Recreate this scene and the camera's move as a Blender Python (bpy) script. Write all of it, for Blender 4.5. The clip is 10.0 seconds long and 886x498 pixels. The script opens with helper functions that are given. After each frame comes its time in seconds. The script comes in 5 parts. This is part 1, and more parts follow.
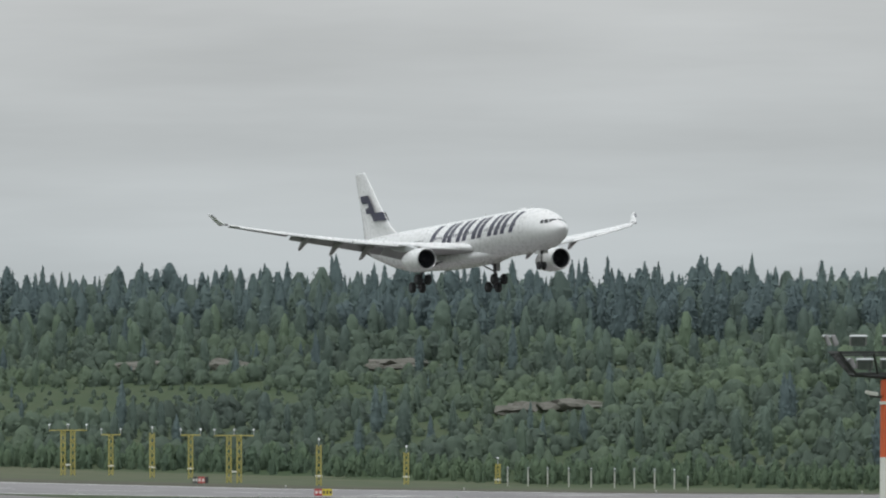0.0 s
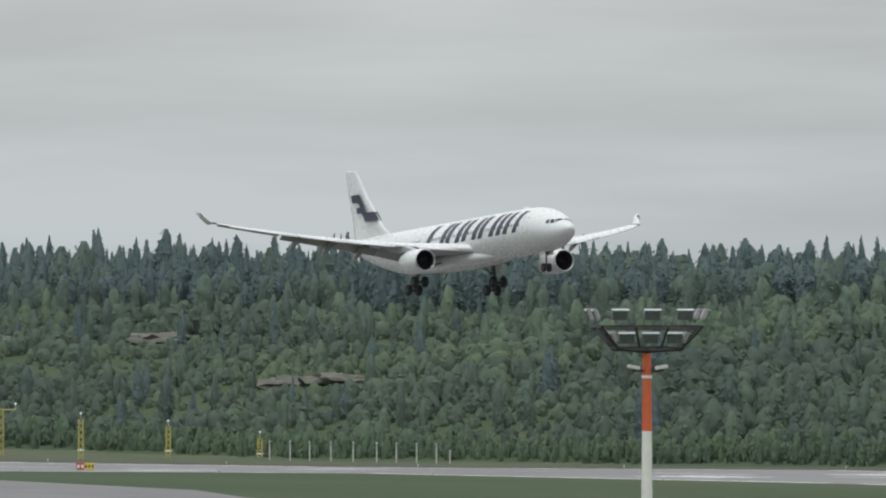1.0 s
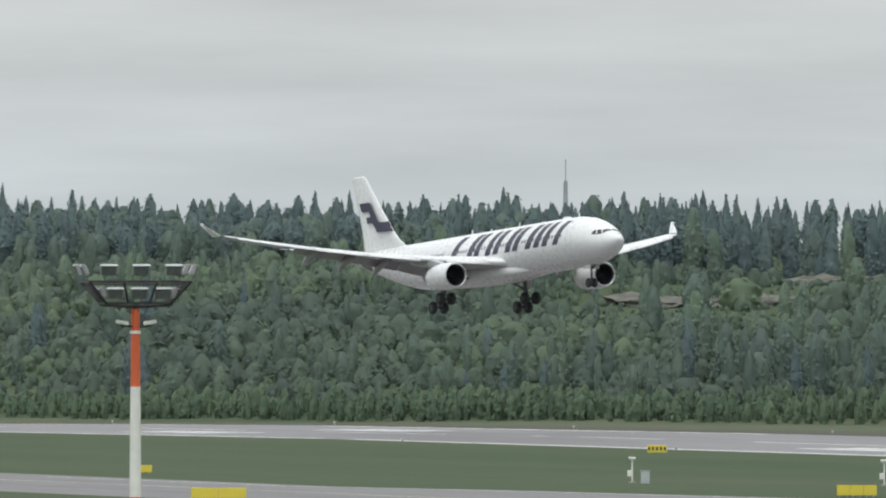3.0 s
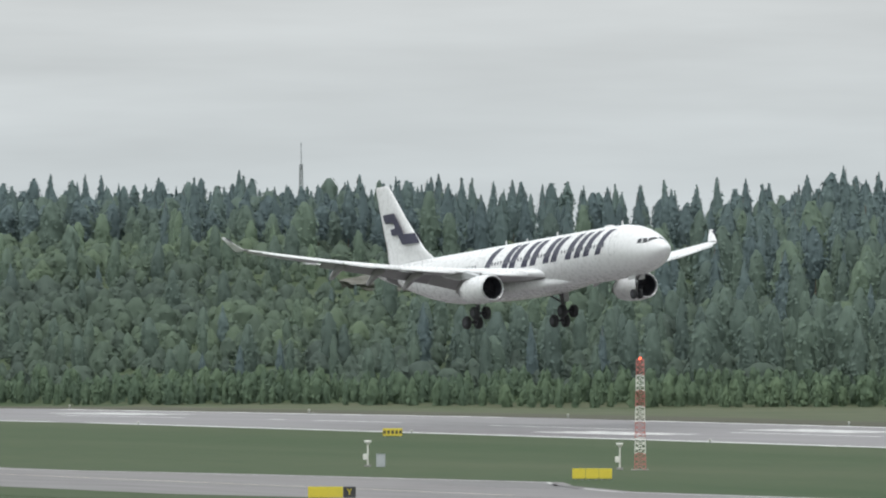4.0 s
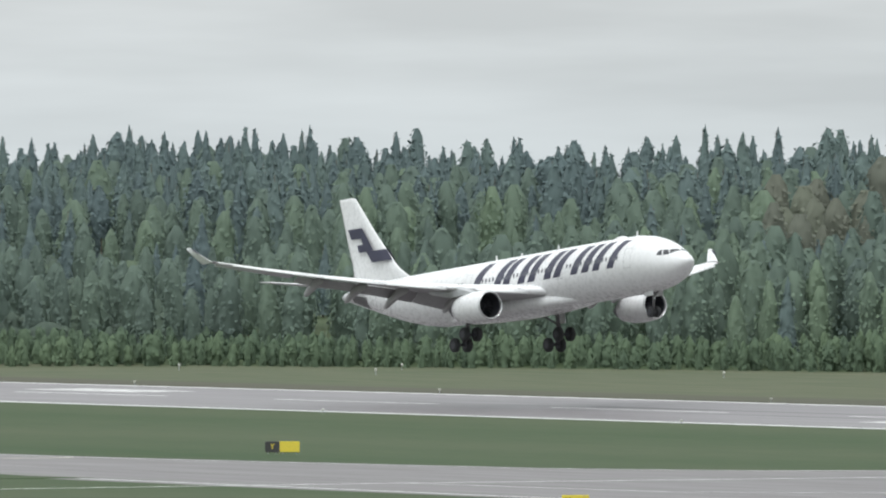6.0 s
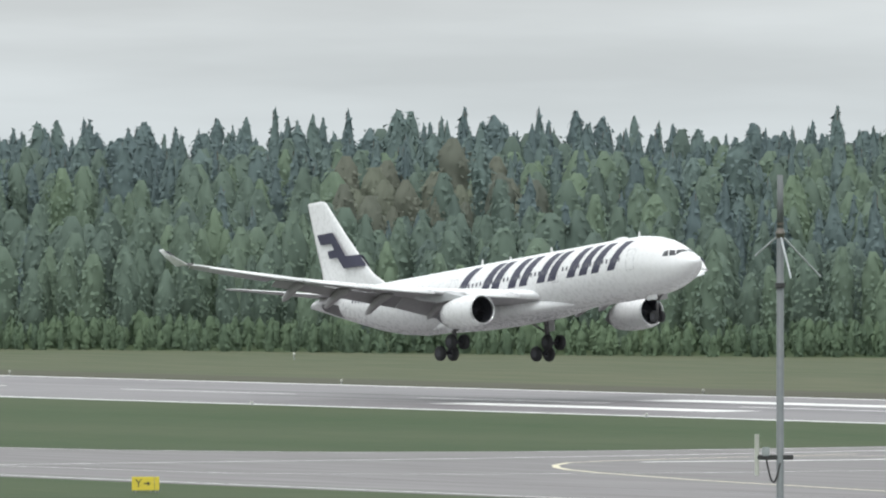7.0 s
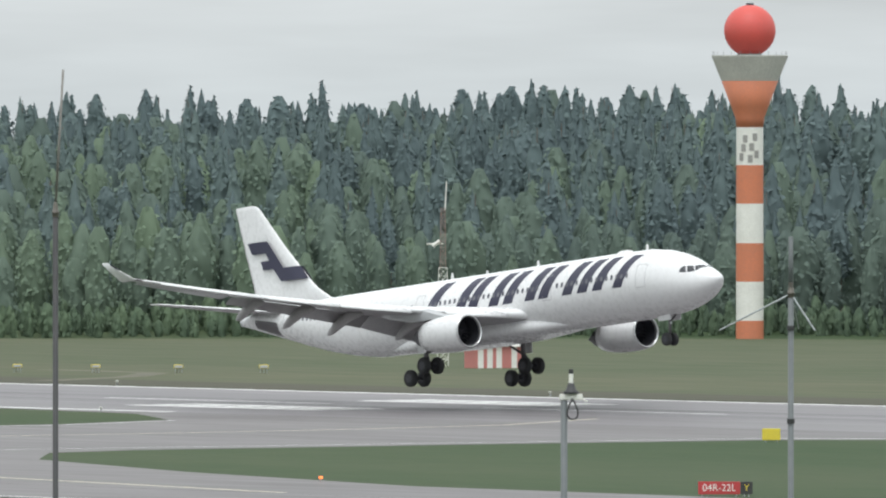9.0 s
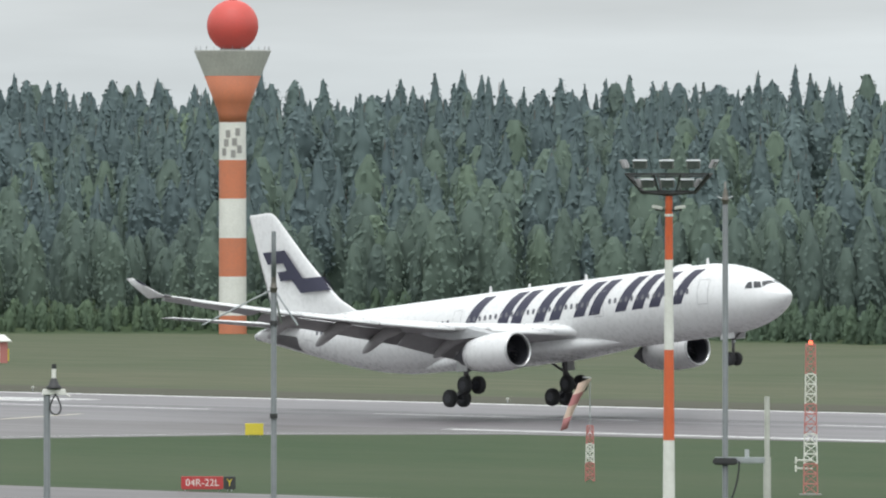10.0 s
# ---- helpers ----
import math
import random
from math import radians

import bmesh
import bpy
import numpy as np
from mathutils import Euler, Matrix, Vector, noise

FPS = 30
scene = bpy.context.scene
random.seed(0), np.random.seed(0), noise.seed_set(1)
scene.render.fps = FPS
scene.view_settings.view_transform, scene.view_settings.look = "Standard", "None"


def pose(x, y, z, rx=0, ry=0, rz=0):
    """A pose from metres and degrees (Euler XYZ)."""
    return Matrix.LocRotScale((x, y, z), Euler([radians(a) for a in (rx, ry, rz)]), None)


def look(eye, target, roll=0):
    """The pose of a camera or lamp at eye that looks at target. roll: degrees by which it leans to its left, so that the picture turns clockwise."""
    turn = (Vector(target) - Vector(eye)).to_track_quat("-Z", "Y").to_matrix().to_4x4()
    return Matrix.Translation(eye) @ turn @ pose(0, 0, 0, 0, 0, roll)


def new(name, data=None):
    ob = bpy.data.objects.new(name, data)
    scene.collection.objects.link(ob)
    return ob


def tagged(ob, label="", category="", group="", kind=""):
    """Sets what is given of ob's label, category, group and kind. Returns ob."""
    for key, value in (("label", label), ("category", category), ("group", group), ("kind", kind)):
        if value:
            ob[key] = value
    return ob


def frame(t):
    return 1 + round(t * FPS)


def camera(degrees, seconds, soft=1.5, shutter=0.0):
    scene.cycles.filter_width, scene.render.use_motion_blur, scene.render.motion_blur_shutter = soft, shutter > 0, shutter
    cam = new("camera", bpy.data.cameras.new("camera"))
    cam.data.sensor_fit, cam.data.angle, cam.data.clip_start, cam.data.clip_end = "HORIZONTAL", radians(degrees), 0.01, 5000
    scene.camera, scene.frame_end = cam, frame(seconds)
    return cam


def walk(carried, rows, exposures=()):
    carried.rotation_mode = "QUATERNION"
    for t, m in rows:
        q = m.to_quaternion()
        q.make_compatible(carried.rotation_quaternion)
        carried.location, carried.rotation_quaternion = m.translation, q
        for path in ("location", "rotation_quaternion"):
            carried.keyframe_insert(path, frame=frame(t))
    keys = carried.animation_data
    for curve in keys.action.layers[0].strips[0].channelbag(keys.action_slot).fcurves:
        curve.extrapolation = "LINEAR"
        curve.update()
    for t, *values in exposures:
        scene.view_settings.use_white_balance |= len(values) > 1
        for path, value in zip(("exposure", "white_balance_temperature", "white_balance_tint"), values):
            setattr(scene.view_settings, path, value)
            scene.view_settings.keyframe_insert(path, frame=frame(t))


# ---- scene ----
# The camera stands on a terrace 21.6 m above the runway and pans after the airliner.
EYE = Vector((0, 0, 21.6))
FOCAL = 20586.0


def aim(u, v, roll=0.0):
    """A pose of the camera, turned by u to the right and v down."""
    a, b = u / FOCAL, radians(0.2993) - v / FOCAL
    way = Vector((math.sin(a) * math.cos(b), math.cos(a) * math.cos(b), math.sin(b)))
    return look(EYE, EYE + way * 1000, roll)


cam = camera(4.3619, 10.0, soft=2.1)
CAM_ROWS = [
    (0, 0.0, 0.0), (0.5, 200.0, 19.0), (1, 421.0, 46.0), (1.5, 615.0, 68.0), (2, 834.0, 91.0), (2.5, 1052.0, 111.0),
    (3, 1326.0, 125.0), (3.2, 1436.0, 130.0), (4.3, 1925.5, 168.0), (4.5, 2025.0, 177.5), (5, 2339.0, 194.0), (5.5, 2668.5, 210.5),
    (5.7, 2824.5, 216.0), (6.8, 3663.5, 255.0), (7, 3818.0, 259.0), (7.5, 4202.0, 271.0), (8, 4624.0, 279.0), (8.5, 5050.0, 286.0),
    (9, 5555.0, 293.0), (9.5, 5975.0, 296.0), (10, 6470.0, 302.0),
]
walk(cam, [(t, aim(u, v)) for t, u, v in CAM_ROWS], exposures=[(0, -0.08), (2.5, 0.12), (4.5, 0.30), (7.5, 0.42), (10, 0.38)])

# ---- light: an overcast sky, brighter overhead, and a very soft sun ----
SUN_UP, SUN_TURN = radians(66), radians(205)
world = bpy.data.worlds.new("overcast_sky")
scene.world = world
world.use_nodes = True
wn, wl = world.node_tree.nodes, world.node_tree.links
wn.clear()
w_out, w_bg = wn.new("ShaderNodeOutputWorld"), wn.new("ShaderNodeBackground")
w_sky = wn.new("ShaderNodeTexSky")
w_sky.sky_type, w_sky.sun_disc, w_sky.sun_elevation, w_sky.sun_rotation = "NISHITA", False, SUN_UP, SUN_TURN
w_tc, w_sep, w_map = wn.new("ShaderNodeTexCoord"), wn.new("ShaderNodeSeparateXYZ"), wn.new("ShaderNodeMapping")
wl.new(w_tc.outputs["Generated"], w_sep.inputs[0])
wl.new(w_tc.outputs["Generated"], w_map.inputs[0])
w_map.inputs["Scale"].default_value = (9, 9, 75)
w_noise = wn.new("ShaderNodeTexNoise")
w_noise.inputs["Scale"].default_value, w_noise.inputs["Detail"].default_value = 1.3, 5
w_noise.inputs["Roughness"].default_value = 0.52
wl.new(w_map.outputs[0], w_noise.inputs["Vector"])
w_up = wn.new("ShaderNodeValToRGB")
for e, (p, c) in zip((w_up.color_ramp.elements[0], w_up.color_ramp.elements[1], w_up.color_ramp.elements.new(0.025), w_up.color_ramp.elements.new(0.25)),
                     ((0.0, (0.485, 0.53, 0.55)), (1.0, (1.95, 2.12, 2.14)), (0.03, (0.57, 0.59, 0.598)), (0.25, (0.94, 1.02, 1.03)))):
    e.position, e.color = p, (*c, 1)
wl.new(w_sep.outputs["Z"], w_up.inputs[0])
w_var = wn.new("ShaderNodeMapRange")
w_var.inputs["From Min"].default_value, w_var.inputs["From Max"].default_value = 0.33, 0.67
w_var.inputs["To Min"].default_value, w_var.inputs["To Max"].default_value = 0.86, 1.13
wl.new(w_noise.outputs["Fac"], w_var.inputs["Value"])
w_mul = wn.new("ShaderNodeVectorMath")
w_mul.operation = "SCALE"
wl.new(w_up.outputs["Color"], w_mul.inputs[0])
wl.new(w_var.outputs[0], w_mul.inputs["Scale"])
w_dim = wn.new("ShaderNodeVectorMath")
w_dim.operation = "SCALE"
w_dim.inputs["Scale"].default_value = 0.1
wl.new(w_sky.outputs["Color"], w_dim.inputs[0])
w_mix = wn.new("ShaderNodeMix")
w_mix.data_type = "RGBA"
w_mix.inputs["Factor"].default_value = 0.94
wl.new(w_dim.outputs[0], w_mix.inputs["A"])
wl.new(w_mul.outputs[0], w_mix.inputs["B"])
wl.new(w_mix.outputs["Result"], w_bg.inputs["Color"])
wl.new(w_bg.outputs[0], w_out.inputs[0])
sun = new("sun", bpy.data.lights.new("sun", "SUN"))
sun.data.energy, sun.data.angle, sun.data.color = 1.25, radians(30), (0.95, 0.99, 1.0)
sun.matrix_world = look((0, 0, 300), Vector((0, 0, 300)) - Vector((math.sin(SUN_TURN) * math.cos(SUN_UP), math.cos(SUN_TURN) * math.cos(SUN_UP), math.sin(SUN_UP))))


# ---- materials ----
def mat(name, color, rough=0.5, metal=0.0, vary=0.12, scale=1.0, fine=8.0, bump=0.0, other=None, island=0.0, spec=0.5, coat=0.0, run=0.0):
    """Procedural surface: a base colour that drifts at two scales towards a second colour, with gloss variation and relief."""
    m = bpy.data.materials.new(name)
    m.use_nodes = True
    n, l = m.node_tree.nodes, m.node_tree.links
    b = n["Principled BSDF"]
    b.inputs["Metallic"].default_value, b.inputs["Specular IOR Level"].default_value = metal, spec
    b.inputs["Coat Weight"].default_value = coat
    tc = n.new("ShaderNodeTexCoord")
    big, small = n.new("ShaderNodeTexNoise"), n.new("ShaderNodeTexNoise")
    src = tc.outputs["Object"]
    if run:                                        # streaks along the runway
        mp = n.new("ShaderNodeMapping")
        mp.vector_type = "TEXTURE"
        mp.inputs["Rotation"].default_value = (0, 0, radians(-65.7066))
        mp.inputs["Scale"].default_value = (1 / run, 1, 1)
        l.new(src, mp.inputs["Vector"])
        src = mp.outputs[0]
    for tex, s in ((big, scale), (small, scale * fine)):
        tex.inputs["Scale"].default_value, tex.inputs["Detail"].default_value = s, 4
        l.new(src, tex.inputs["Vector"])
    add = n.new("ShaderNodeMath")
    add.operation = "ADD"
    l.new(big.outputs["Fac"], add.inputs[0])
    l.new(small.outputs["Fac"], add.inputs[1])
    last = add
    if island:
        geo, mul = n.new("ShaderNodeNewGeometry"), n.new("ShaderNodeMath")
        mul.operation = "MULTIPLY_ADD"
        mul.inputs[1].default_value = island
        l.new(geo.outputs["Random Per Island"], mul.inputs[0])
        l.new(add.outputs[0], mul.inputs[2])
        last = mul
    rng = n.new("ShaderNodeMapRange")
    rng.inputs["From Min"].default_value, rng.inputs["From Max"].default_value = 0.65, 1.35 + island
    l.new(last.outputs[0], rng.inputs["Value"])
    mix = n.new("ShaderNodeMix")
    mix.data_type = "RGBA"
    c2 = other or tuple(c * (1 - vary * 2) for c in color)
    mix.inputs["A"].default_value, mix.inputs["B"].default_value = (*color, 1), (*c2, 1)
    l.new(rng.outputs[0], mix.inputs["Factor"])
    l.new(mix.outputs["Result"], b.inputs["Base Color"])
    r2 = n.new("ShaderNodeMapRange")
    r2.inputs["To Min"].default_value, r2.inputs["To Max"].default_value = max(rough - 0.1, 0.03), min(rough + 0.1, 1)
    l.new(small.outputs["Fac"], r2.inputs["Value"])
    l.new(r2.outputs[0], b.inputs["Roughness"])
    if bump:
        bp = n.new("ShaderNodeBump")
        bp.inputs["Strength"].default_value, bp.inputs["Distance"].default_value = 0.6, bump
        l.new(small.outputs["Fac"], bp.inputs["Height"])
        l.new(bp.outputs[0], b.inputs["Normal"])
    return m


def leaf_mat(name, dark, light, fresh, through_leaf=0.22):
    """Foliage: trees differ by their tint, clumps a little, and some light comes through the leaves."""
    m = bpy.data.materials.new(name)
    m.use_nodes = True
    n, l = m.node_tree.nodes, m.node_tree.links
    b = n["Principled BSDF"]
    geo, tint = n.new("ShaderNodeNewGeometry"), n.new("ShaderNodeAttribute")
    tint.attribute_name = "tint"
    mix = n.new("ShaderNodeMath")
    mix.operation = "MULTIPLY_ADD"
    mix.inputs[1].default_value, mix.inputs[2].default_value = 0.22, -0.11
    add = n.new("ShaderNodeMath")
    l.new(geo.outputs["Random Per Island"], mix.inputs[0])
    l.new(mix.outputs[0], add.inputs[0])
    l.new(tint.outputs["Fac"], add.inputs[1])
    ramp = n.new("ShaderNodeValToRGB")
    mid = ramp.color_ramp.elements.new(0.5)
    for e, c in zip((ramp.color_ramp.elements[0], mid, ramp.color_ramp.elements[2]), (dark, light, fresh)):
        e.color = (*c, 1)
    l.new(add.outputs[0], ramp.inputs[0])
    l.new(ramp.outputs["Color"], b.inputs["Base Color"])
    b.inputs["Roughness"].default_value, b.inputs["Specular IOR Level"].default_value = 0.8, 0.03
    tr, ms = n.new("ShaderNodeBsdfTranslucent"), n.new("ShaderNodeMixShader")
    l.new(ramp.outputs["Color"], tr.inputs["Color"])
    ms.inputs[0].default_value = through_leaf
    l.new(b.outputs[0], ms.inputs[1])
    l.new(tr.outputs[0], ms.inputs[2])
    l.new(ms.outputs[0], n["Material Output"].inputs["Surface"])
    return m


GRASS = mat("grass", (0.027, 0.056, 0.019), 0.9, scale=0.03, fine=22, other=(0.066, 0.082, 0.043), bump=0.15, spec=0.2, run=0.2)
ASPHALT = mat("runway_asphalt", (0.146, 0.132, 0.138), 0.5, scale=0.06, fine=8, other=(0.104, 0.094, 0.100), bump=0.01, run=0.06)
TAXI = mat("taxiway_asphalt", (0.142, 0.128, 0.130), 0.55, scale=0.06, fine=8, other=(0.086, 0.077, 0.078), bump=0.01, run=0.1)
LINE = mat("road_paint", (0.80, 0.80, 0.78), 0.6, scale=0.3, other=(0.55, 0.55, 0.54))
YLINE = mat("yellow_road_paint", (0.68, 0.63, 0.46), 0.6, scale=0.3, other=(0.52, 0.48, 0.36))
RUBBER_MARK = mat("tyre_rubber_marks", (0.10, 0.095, 0.10), 0.7, scale=0.05, other=(0.19, 0.18, 0.19))
ROCK = mat("granite", (0.155, 0.147, 0.130), 0.9, scale=0.3, other=(0.085, 0.088, 0.070), bump=0.1)
# Distance haze is put into the leaf colours, which are lighter and bluer for it.
BIRCH_HAZED = leaf_mat("hazed_birch_leaves", (0.126, 0.165, 0.148), (0.153, 0.202, 0.164), (0.190, 0.252, 0.175))
SAPLING_LEAF = leaf_mat("young_growth_leaves", (0.096, 0.123, 0.106), (0.117, 0.154, 0.119), (0.148, 0.195, 0.129))
BUSH_LEAF = leaf_mat("shrub_leaves", (0.092, 0.126, 0.102), (0.114, 0.160, 0.112), (0.152, 0.208, 0.130))
SPRUCE_HAZED = leaf_mat("hazed_spruce_needles", (0.113, 0.150, 0.156), (0.130, 0.172, 0.172), (0.148, 0.196, 0.181), 0.12)
BUD_LEAF = leaf_mat("budding_aspen_leaves", (0.148, 0.162, 0.136), (0.168, 0.178, 0.144), (0.182, 0.204, 0.152))
BARK = mat("bark", (0.18, 0.15, 0.12), 0.9, scale=1.0, other=(0.09, 0.07, 0.06))
WHITE = mat("white_gloss_paint", (0.72, 0.72, 0.72), 0.28, scale=0.25, fine=10, other=(0.68, 0.68, 0.685), coat=0.2)
NAVY = mat("navy_livery_paint", (0.022, 0.022, 0.05), 0.45, scale=0.4, other=(0.028, 0.027, 0.055))
WINGGREY = mat("wing_grey_paint", (0.50, 0.51, 0.52), 0.35, scale=0.4, other=(0.43, 0.44, 0.45))
# Light grey underside paint, darkened to carry the shade below wing and tail.
SHADED_GREY = mat("shaded_underside_grey", (0.40, 0.39, 0.40), 0.4, scale=0.4, other=(0.33, 0.32, 0.33))
FAIRING = mat("flap_fairing_grey", (0.36, 0.345, 0.355), 0.45, scale=0.6, other=(0.27, 0.26, 0.265))
METAL = mat("bare_metal", (0.62, 0.62, 0.63), 0.3, metal=0.9, scale=1.0, other=(0.5, 0.5, 0.5))
DARKMETAL = mat("dark_metal", (0.07, 0.07, 0.08), 0.5, metal=0.5, scale=1.0, other=(0.04, 0.04, 0.05))
TYRE = mat("tyre_rubber", (0.02, 0.02, 0.022), 0.8, scale=2.0, other=(0.035, 0.035, 0.037))
GLASS = mat("dark_cockpit_glass", (0.02, 0.023, 0.03), 0.08, scale=1.0, other=(0.03, 0.033, 0.04), spec=0.8)
CABIN = mat("cabin_window", (0.10, 0.10, 0.12), 0.15, scale=1.0, other=(0.16, 0.16, 0.18))
SEAM = mat("door_seam", (0.42, 0.42, 0.43), 0.5, scale=1.0)
ORANGE = mat("orange_red_paint", (0.72, 0.13, 0.035), 0.5, scale=0.6, other=(0.60, 0.12, 0.05))
MASTWHITE = mat("white_mast_paint", (0.80, 0.79, 0.74), 0.5, scale=0.6, other=(0.66, 0.65, 0.60))
GALV = mat("galvanised_steel", (0.42, 0.44, 0.45), 0.45, metal=0.4, scale=1.5, other=(0.32, 0.34, 0.35))
DULLBLACK = mat("black_coating", (0.03, 0.03, 0.032), 0.6, scale=1.0, other=(0.05, 0.05, 0.05))
YELLOW = mat("yellow_sign_paint", (0.72, 0.58, 0.05), 0.5, scale=0.8, other=(0.62, 0.50, 0.06))
SIGNRED = mat("red_sign_face", (0.50, 0.045, 0.05), 0.5, scale=0.8, other=(0.42, 0.05, 0.05))
LAMPGLASS = mat("floodlight_glass", (0.5, 0.52, 0.53), 0.12, scale=1.0, other=(0.38, 0.40, 0.42))
DRYGRASS = mat("dry_grass", (0.102, 0.103, 0.063), 0.9, scale=0.012, fine=22, other=(0.053, 0.077, 0.038), bump=0.15, spec=0.2, run=0.25)
SOCKRED = mat("red_cloth", (0.40, 0.17, 0.17), 0.8, scale=2.0, other=(0.36, 0.15, 0.15))
SOCKPALE = mat("faded_white_cloth", (0.62, 0.50, 0.42), 0.8, scale=2.0, other=(0.55, 0.38, 0.30))
REDSOFT = mat("faded_red_paint", (0.52, 0.17, 0.15), 0.6, scale=0.8, other=(0.45, 0.19, 0.17))
PALEORANGE = mat("weathered_orange_paint", (0.62, 0.20, 0.10), 0.65, scale=0.5, other=(0.52, 0.19, 0.11))
CONCRETEPALE = mat("pale_weathered_paint", (0.58, 0.57, 0.53), 0.7, scale=0.5, other=(0.45, 0.44, 0.41))
DOMERED = mat("matt_red_dome", (0.62, 0.085, 0.07), 0.55, scale=0.4, other=(0.55, 0.09, 0.075))
YELLOWMAST = mat("yellow_mast_paint", (0.45, 0.39, 0.10), 0.6, scale=0.6, other=(0.36, 0.32, 0.12))
POSTPALE = mat("pale_post", (0.55, 0.55, 0.50), 0.6, scale=1.0, other=(0.42, 0.42, 0.38))
DULLGLASS = mat("dark_lens", (0.10, 0.11, 0.11), 0.15, scale=1.0, other=(0.18, 0.19, 0.19))
POLEGREY = mat("grey_painted_tube", (0.10, 0.113, 0.115), 0.55, scale=1.5, other=(0.14, 0.152, 0.155))
BRASS = mat("weathered_brass", (0.16, 0.145, 0.12), 0.5, metal=0.4, scale=2.0, other=(0.12, 0.11, 0.10))
DULLSTEEL = mat("dark_weathered_steel", (0.10, 0.10, 0.11), 0.5, metal=0.3, scale=2.0, other=(0.14, 0.13, 0.13))
WHIPGREY = mat("weathered_whip", (0.24, 0.23, 0.21), 0.6, scale=1.0, other=(0.15, 0.14, 0.13))
REDBROWN = mat("faded_red_brown_paint", (0.30, 0.20, 0.17), 0.7, scale=1.0, other=(0.24, 0.19, 0.17))
GRAVEL = mat("gravel", (0.13, 0.12, 0.09), 0.9, scale=0.2, other=(0.08, 0.085, 0.05))
WORNVERGE = mat("worn_verge_soil", (0.080, 0.072, 0.060), 0.9, scale=0.03, fine=20, other=(0.066, 0.072, 0.045), bump=0.1, spec=0.2, run=0.2)
DAMP = mat("damp_dark_asphalt", (0.052, 0.045, 0.047), 0.5, scale=0.15, fine=6, other=(0.085, 0.075, 0.077), run=0.2)
CONCRETE = mat("concrete", (0.36, 0.35, 0.33), 0.85, scale=0.4, other=(0.26, 0.25, 0.24), bump=0.02)


def glow(name, color, strength):
    m = bpy.data.materials.new(name)
    m.use_nodes = True
    b = m.node_tree.nodes["Principled BSDF"]
    b.inputs["Base Color"].default_value = (*color, 1)
    b.inputs["Emission Color"].default_value, b.inputs["Emission Strength"].default_value = (*color, 1), strength
    return m


LIT_WARM = glow("lit_warm_lamp", (1.0, 0.75, 0.3), 2.5)
LIT_RED = glow("lit_red_lamp", (1.0, 0.12, 0.05), 2.0)
LIT_ORANGE = glow("lit_orange_lamp", (1.0, 0.2, 0.05), 1.3)


# ---- mesh helpers ----
def link(name, bm, material, parent=None, label="", smooth=False):
    me = bpy.data.meshes.new(name)
    bm.to_mesh(me)
    bm.free()
    for mm in (material if isinstance(material, (list, tuple)) else [material]):
        me.materials.append(mm)
    if smooth:
        for p in me.polygons:
            p.use_smooth = True
    ob = new(name, me)
    if parent:
        ob.parent = parent
    if label:
        ob["label"] = label
    return ob


def part(name, bm, material, parent, label="", smooth=False):
    return link(name, bm, material, parent, label, smooth)


def thing(name, at, label, category, group="", kind="", rz=0.0):
    e = new(name)
    e.matrix_world = pose(at[0], at[1], at[2], 0, 0, rz)
    return tagged(e, label, category, group, kind)


def box(bm, x0, x1, y0, y1, z0, z1, bevel=0.0, m=None):
    vs = bmesh.ops.create_cube(bm, size=1)["verts"]
    for v in vs:
        v.co = Vector(((x0 + x1) / 2 + v.co.x * (x1 - x0), (y0 + y1) / 2 + v.co.y * (y1 - y0), (z0 + z1) / 2 + v.co.z * (z1 - z0)))
    if bevel:
        es = list({e for v in vs for e in v.link_edges})
        r = bmesh.ops.bevel(bm, geom=es, offset=bevel, segments=2, affect="EDGES")
        vs = list({v for f in r["faces"] for v in f.verts} | {v for v in vs if v.is_valid})
    if m is not None:
        bmesh.ops.transform(bm, matrix=m, verts=vs)
    return vs


def rod(bm, a, b, ra, rb=None, n=8, caps=True):
    """A round, tapered bar from a to b."""
    a, b = Vector(a), Vector(b)
    rb = ra if rb is None else rb
    d = b - a
    q = d.to_track_quat("Z", "Y")
    rings = []
    for p, r in ((a, ra), (b, rb)):
        rings.append([bm.verts.new(p + q @ Vector((r * math.cos(2 * math.pi * k / n), r * math.sin(2 * math.pi * k / n), 0))) for k in range(n)])
    for k in range(n):
        bm.faces.new((rings[0][k], rings[0][(k + 1) % n], rings[1][(k + 1) % n], rings[1][k]))
    if caps:
        bm.faces.new(rings[0][::-1])
        bm.faces.new(rings[1])


def loft(bm, rings, caps=True, closed=True):
    """Skin a run of point rings."""
    vv = [[bm.verts.new(p) for p in r] for r in rings]
    n = len(vv[0])
    for a, b in zip(vv, vv[1:]):
        for k in range(n if closed else n - 1):
            bm.faces.new((a[k], a[(k + 1) % n], b[(k + 1) % n], b[k]))
    if caps:
        bm.faces.new(vv[0][::-1])
        bm.faces.new(vv[-1])
    bmesh.ops.recalc_face_normals(bm, faces=bm.faces)
    return vv


def lathe(bm, prof, axis_pt=(0, 0, 0), along="x", n=32, caps=False):
    """Turn a profile of (position along the axis, radius)."""
    rings = []
    for p, r in prof:
        ring = []
        for k in range(n):
            c, s = r * math.cos(2 * math.pi * k / n), r * math.sin(2 * math.pi * k / n)
            ring.append(Vector(axis_pt) + Vector({"x": (p, c, s), "y": (c, p, s), "z": (c, s, p)}[along]))
        rings.append(ring)
    return loft(bm, rings, caps)


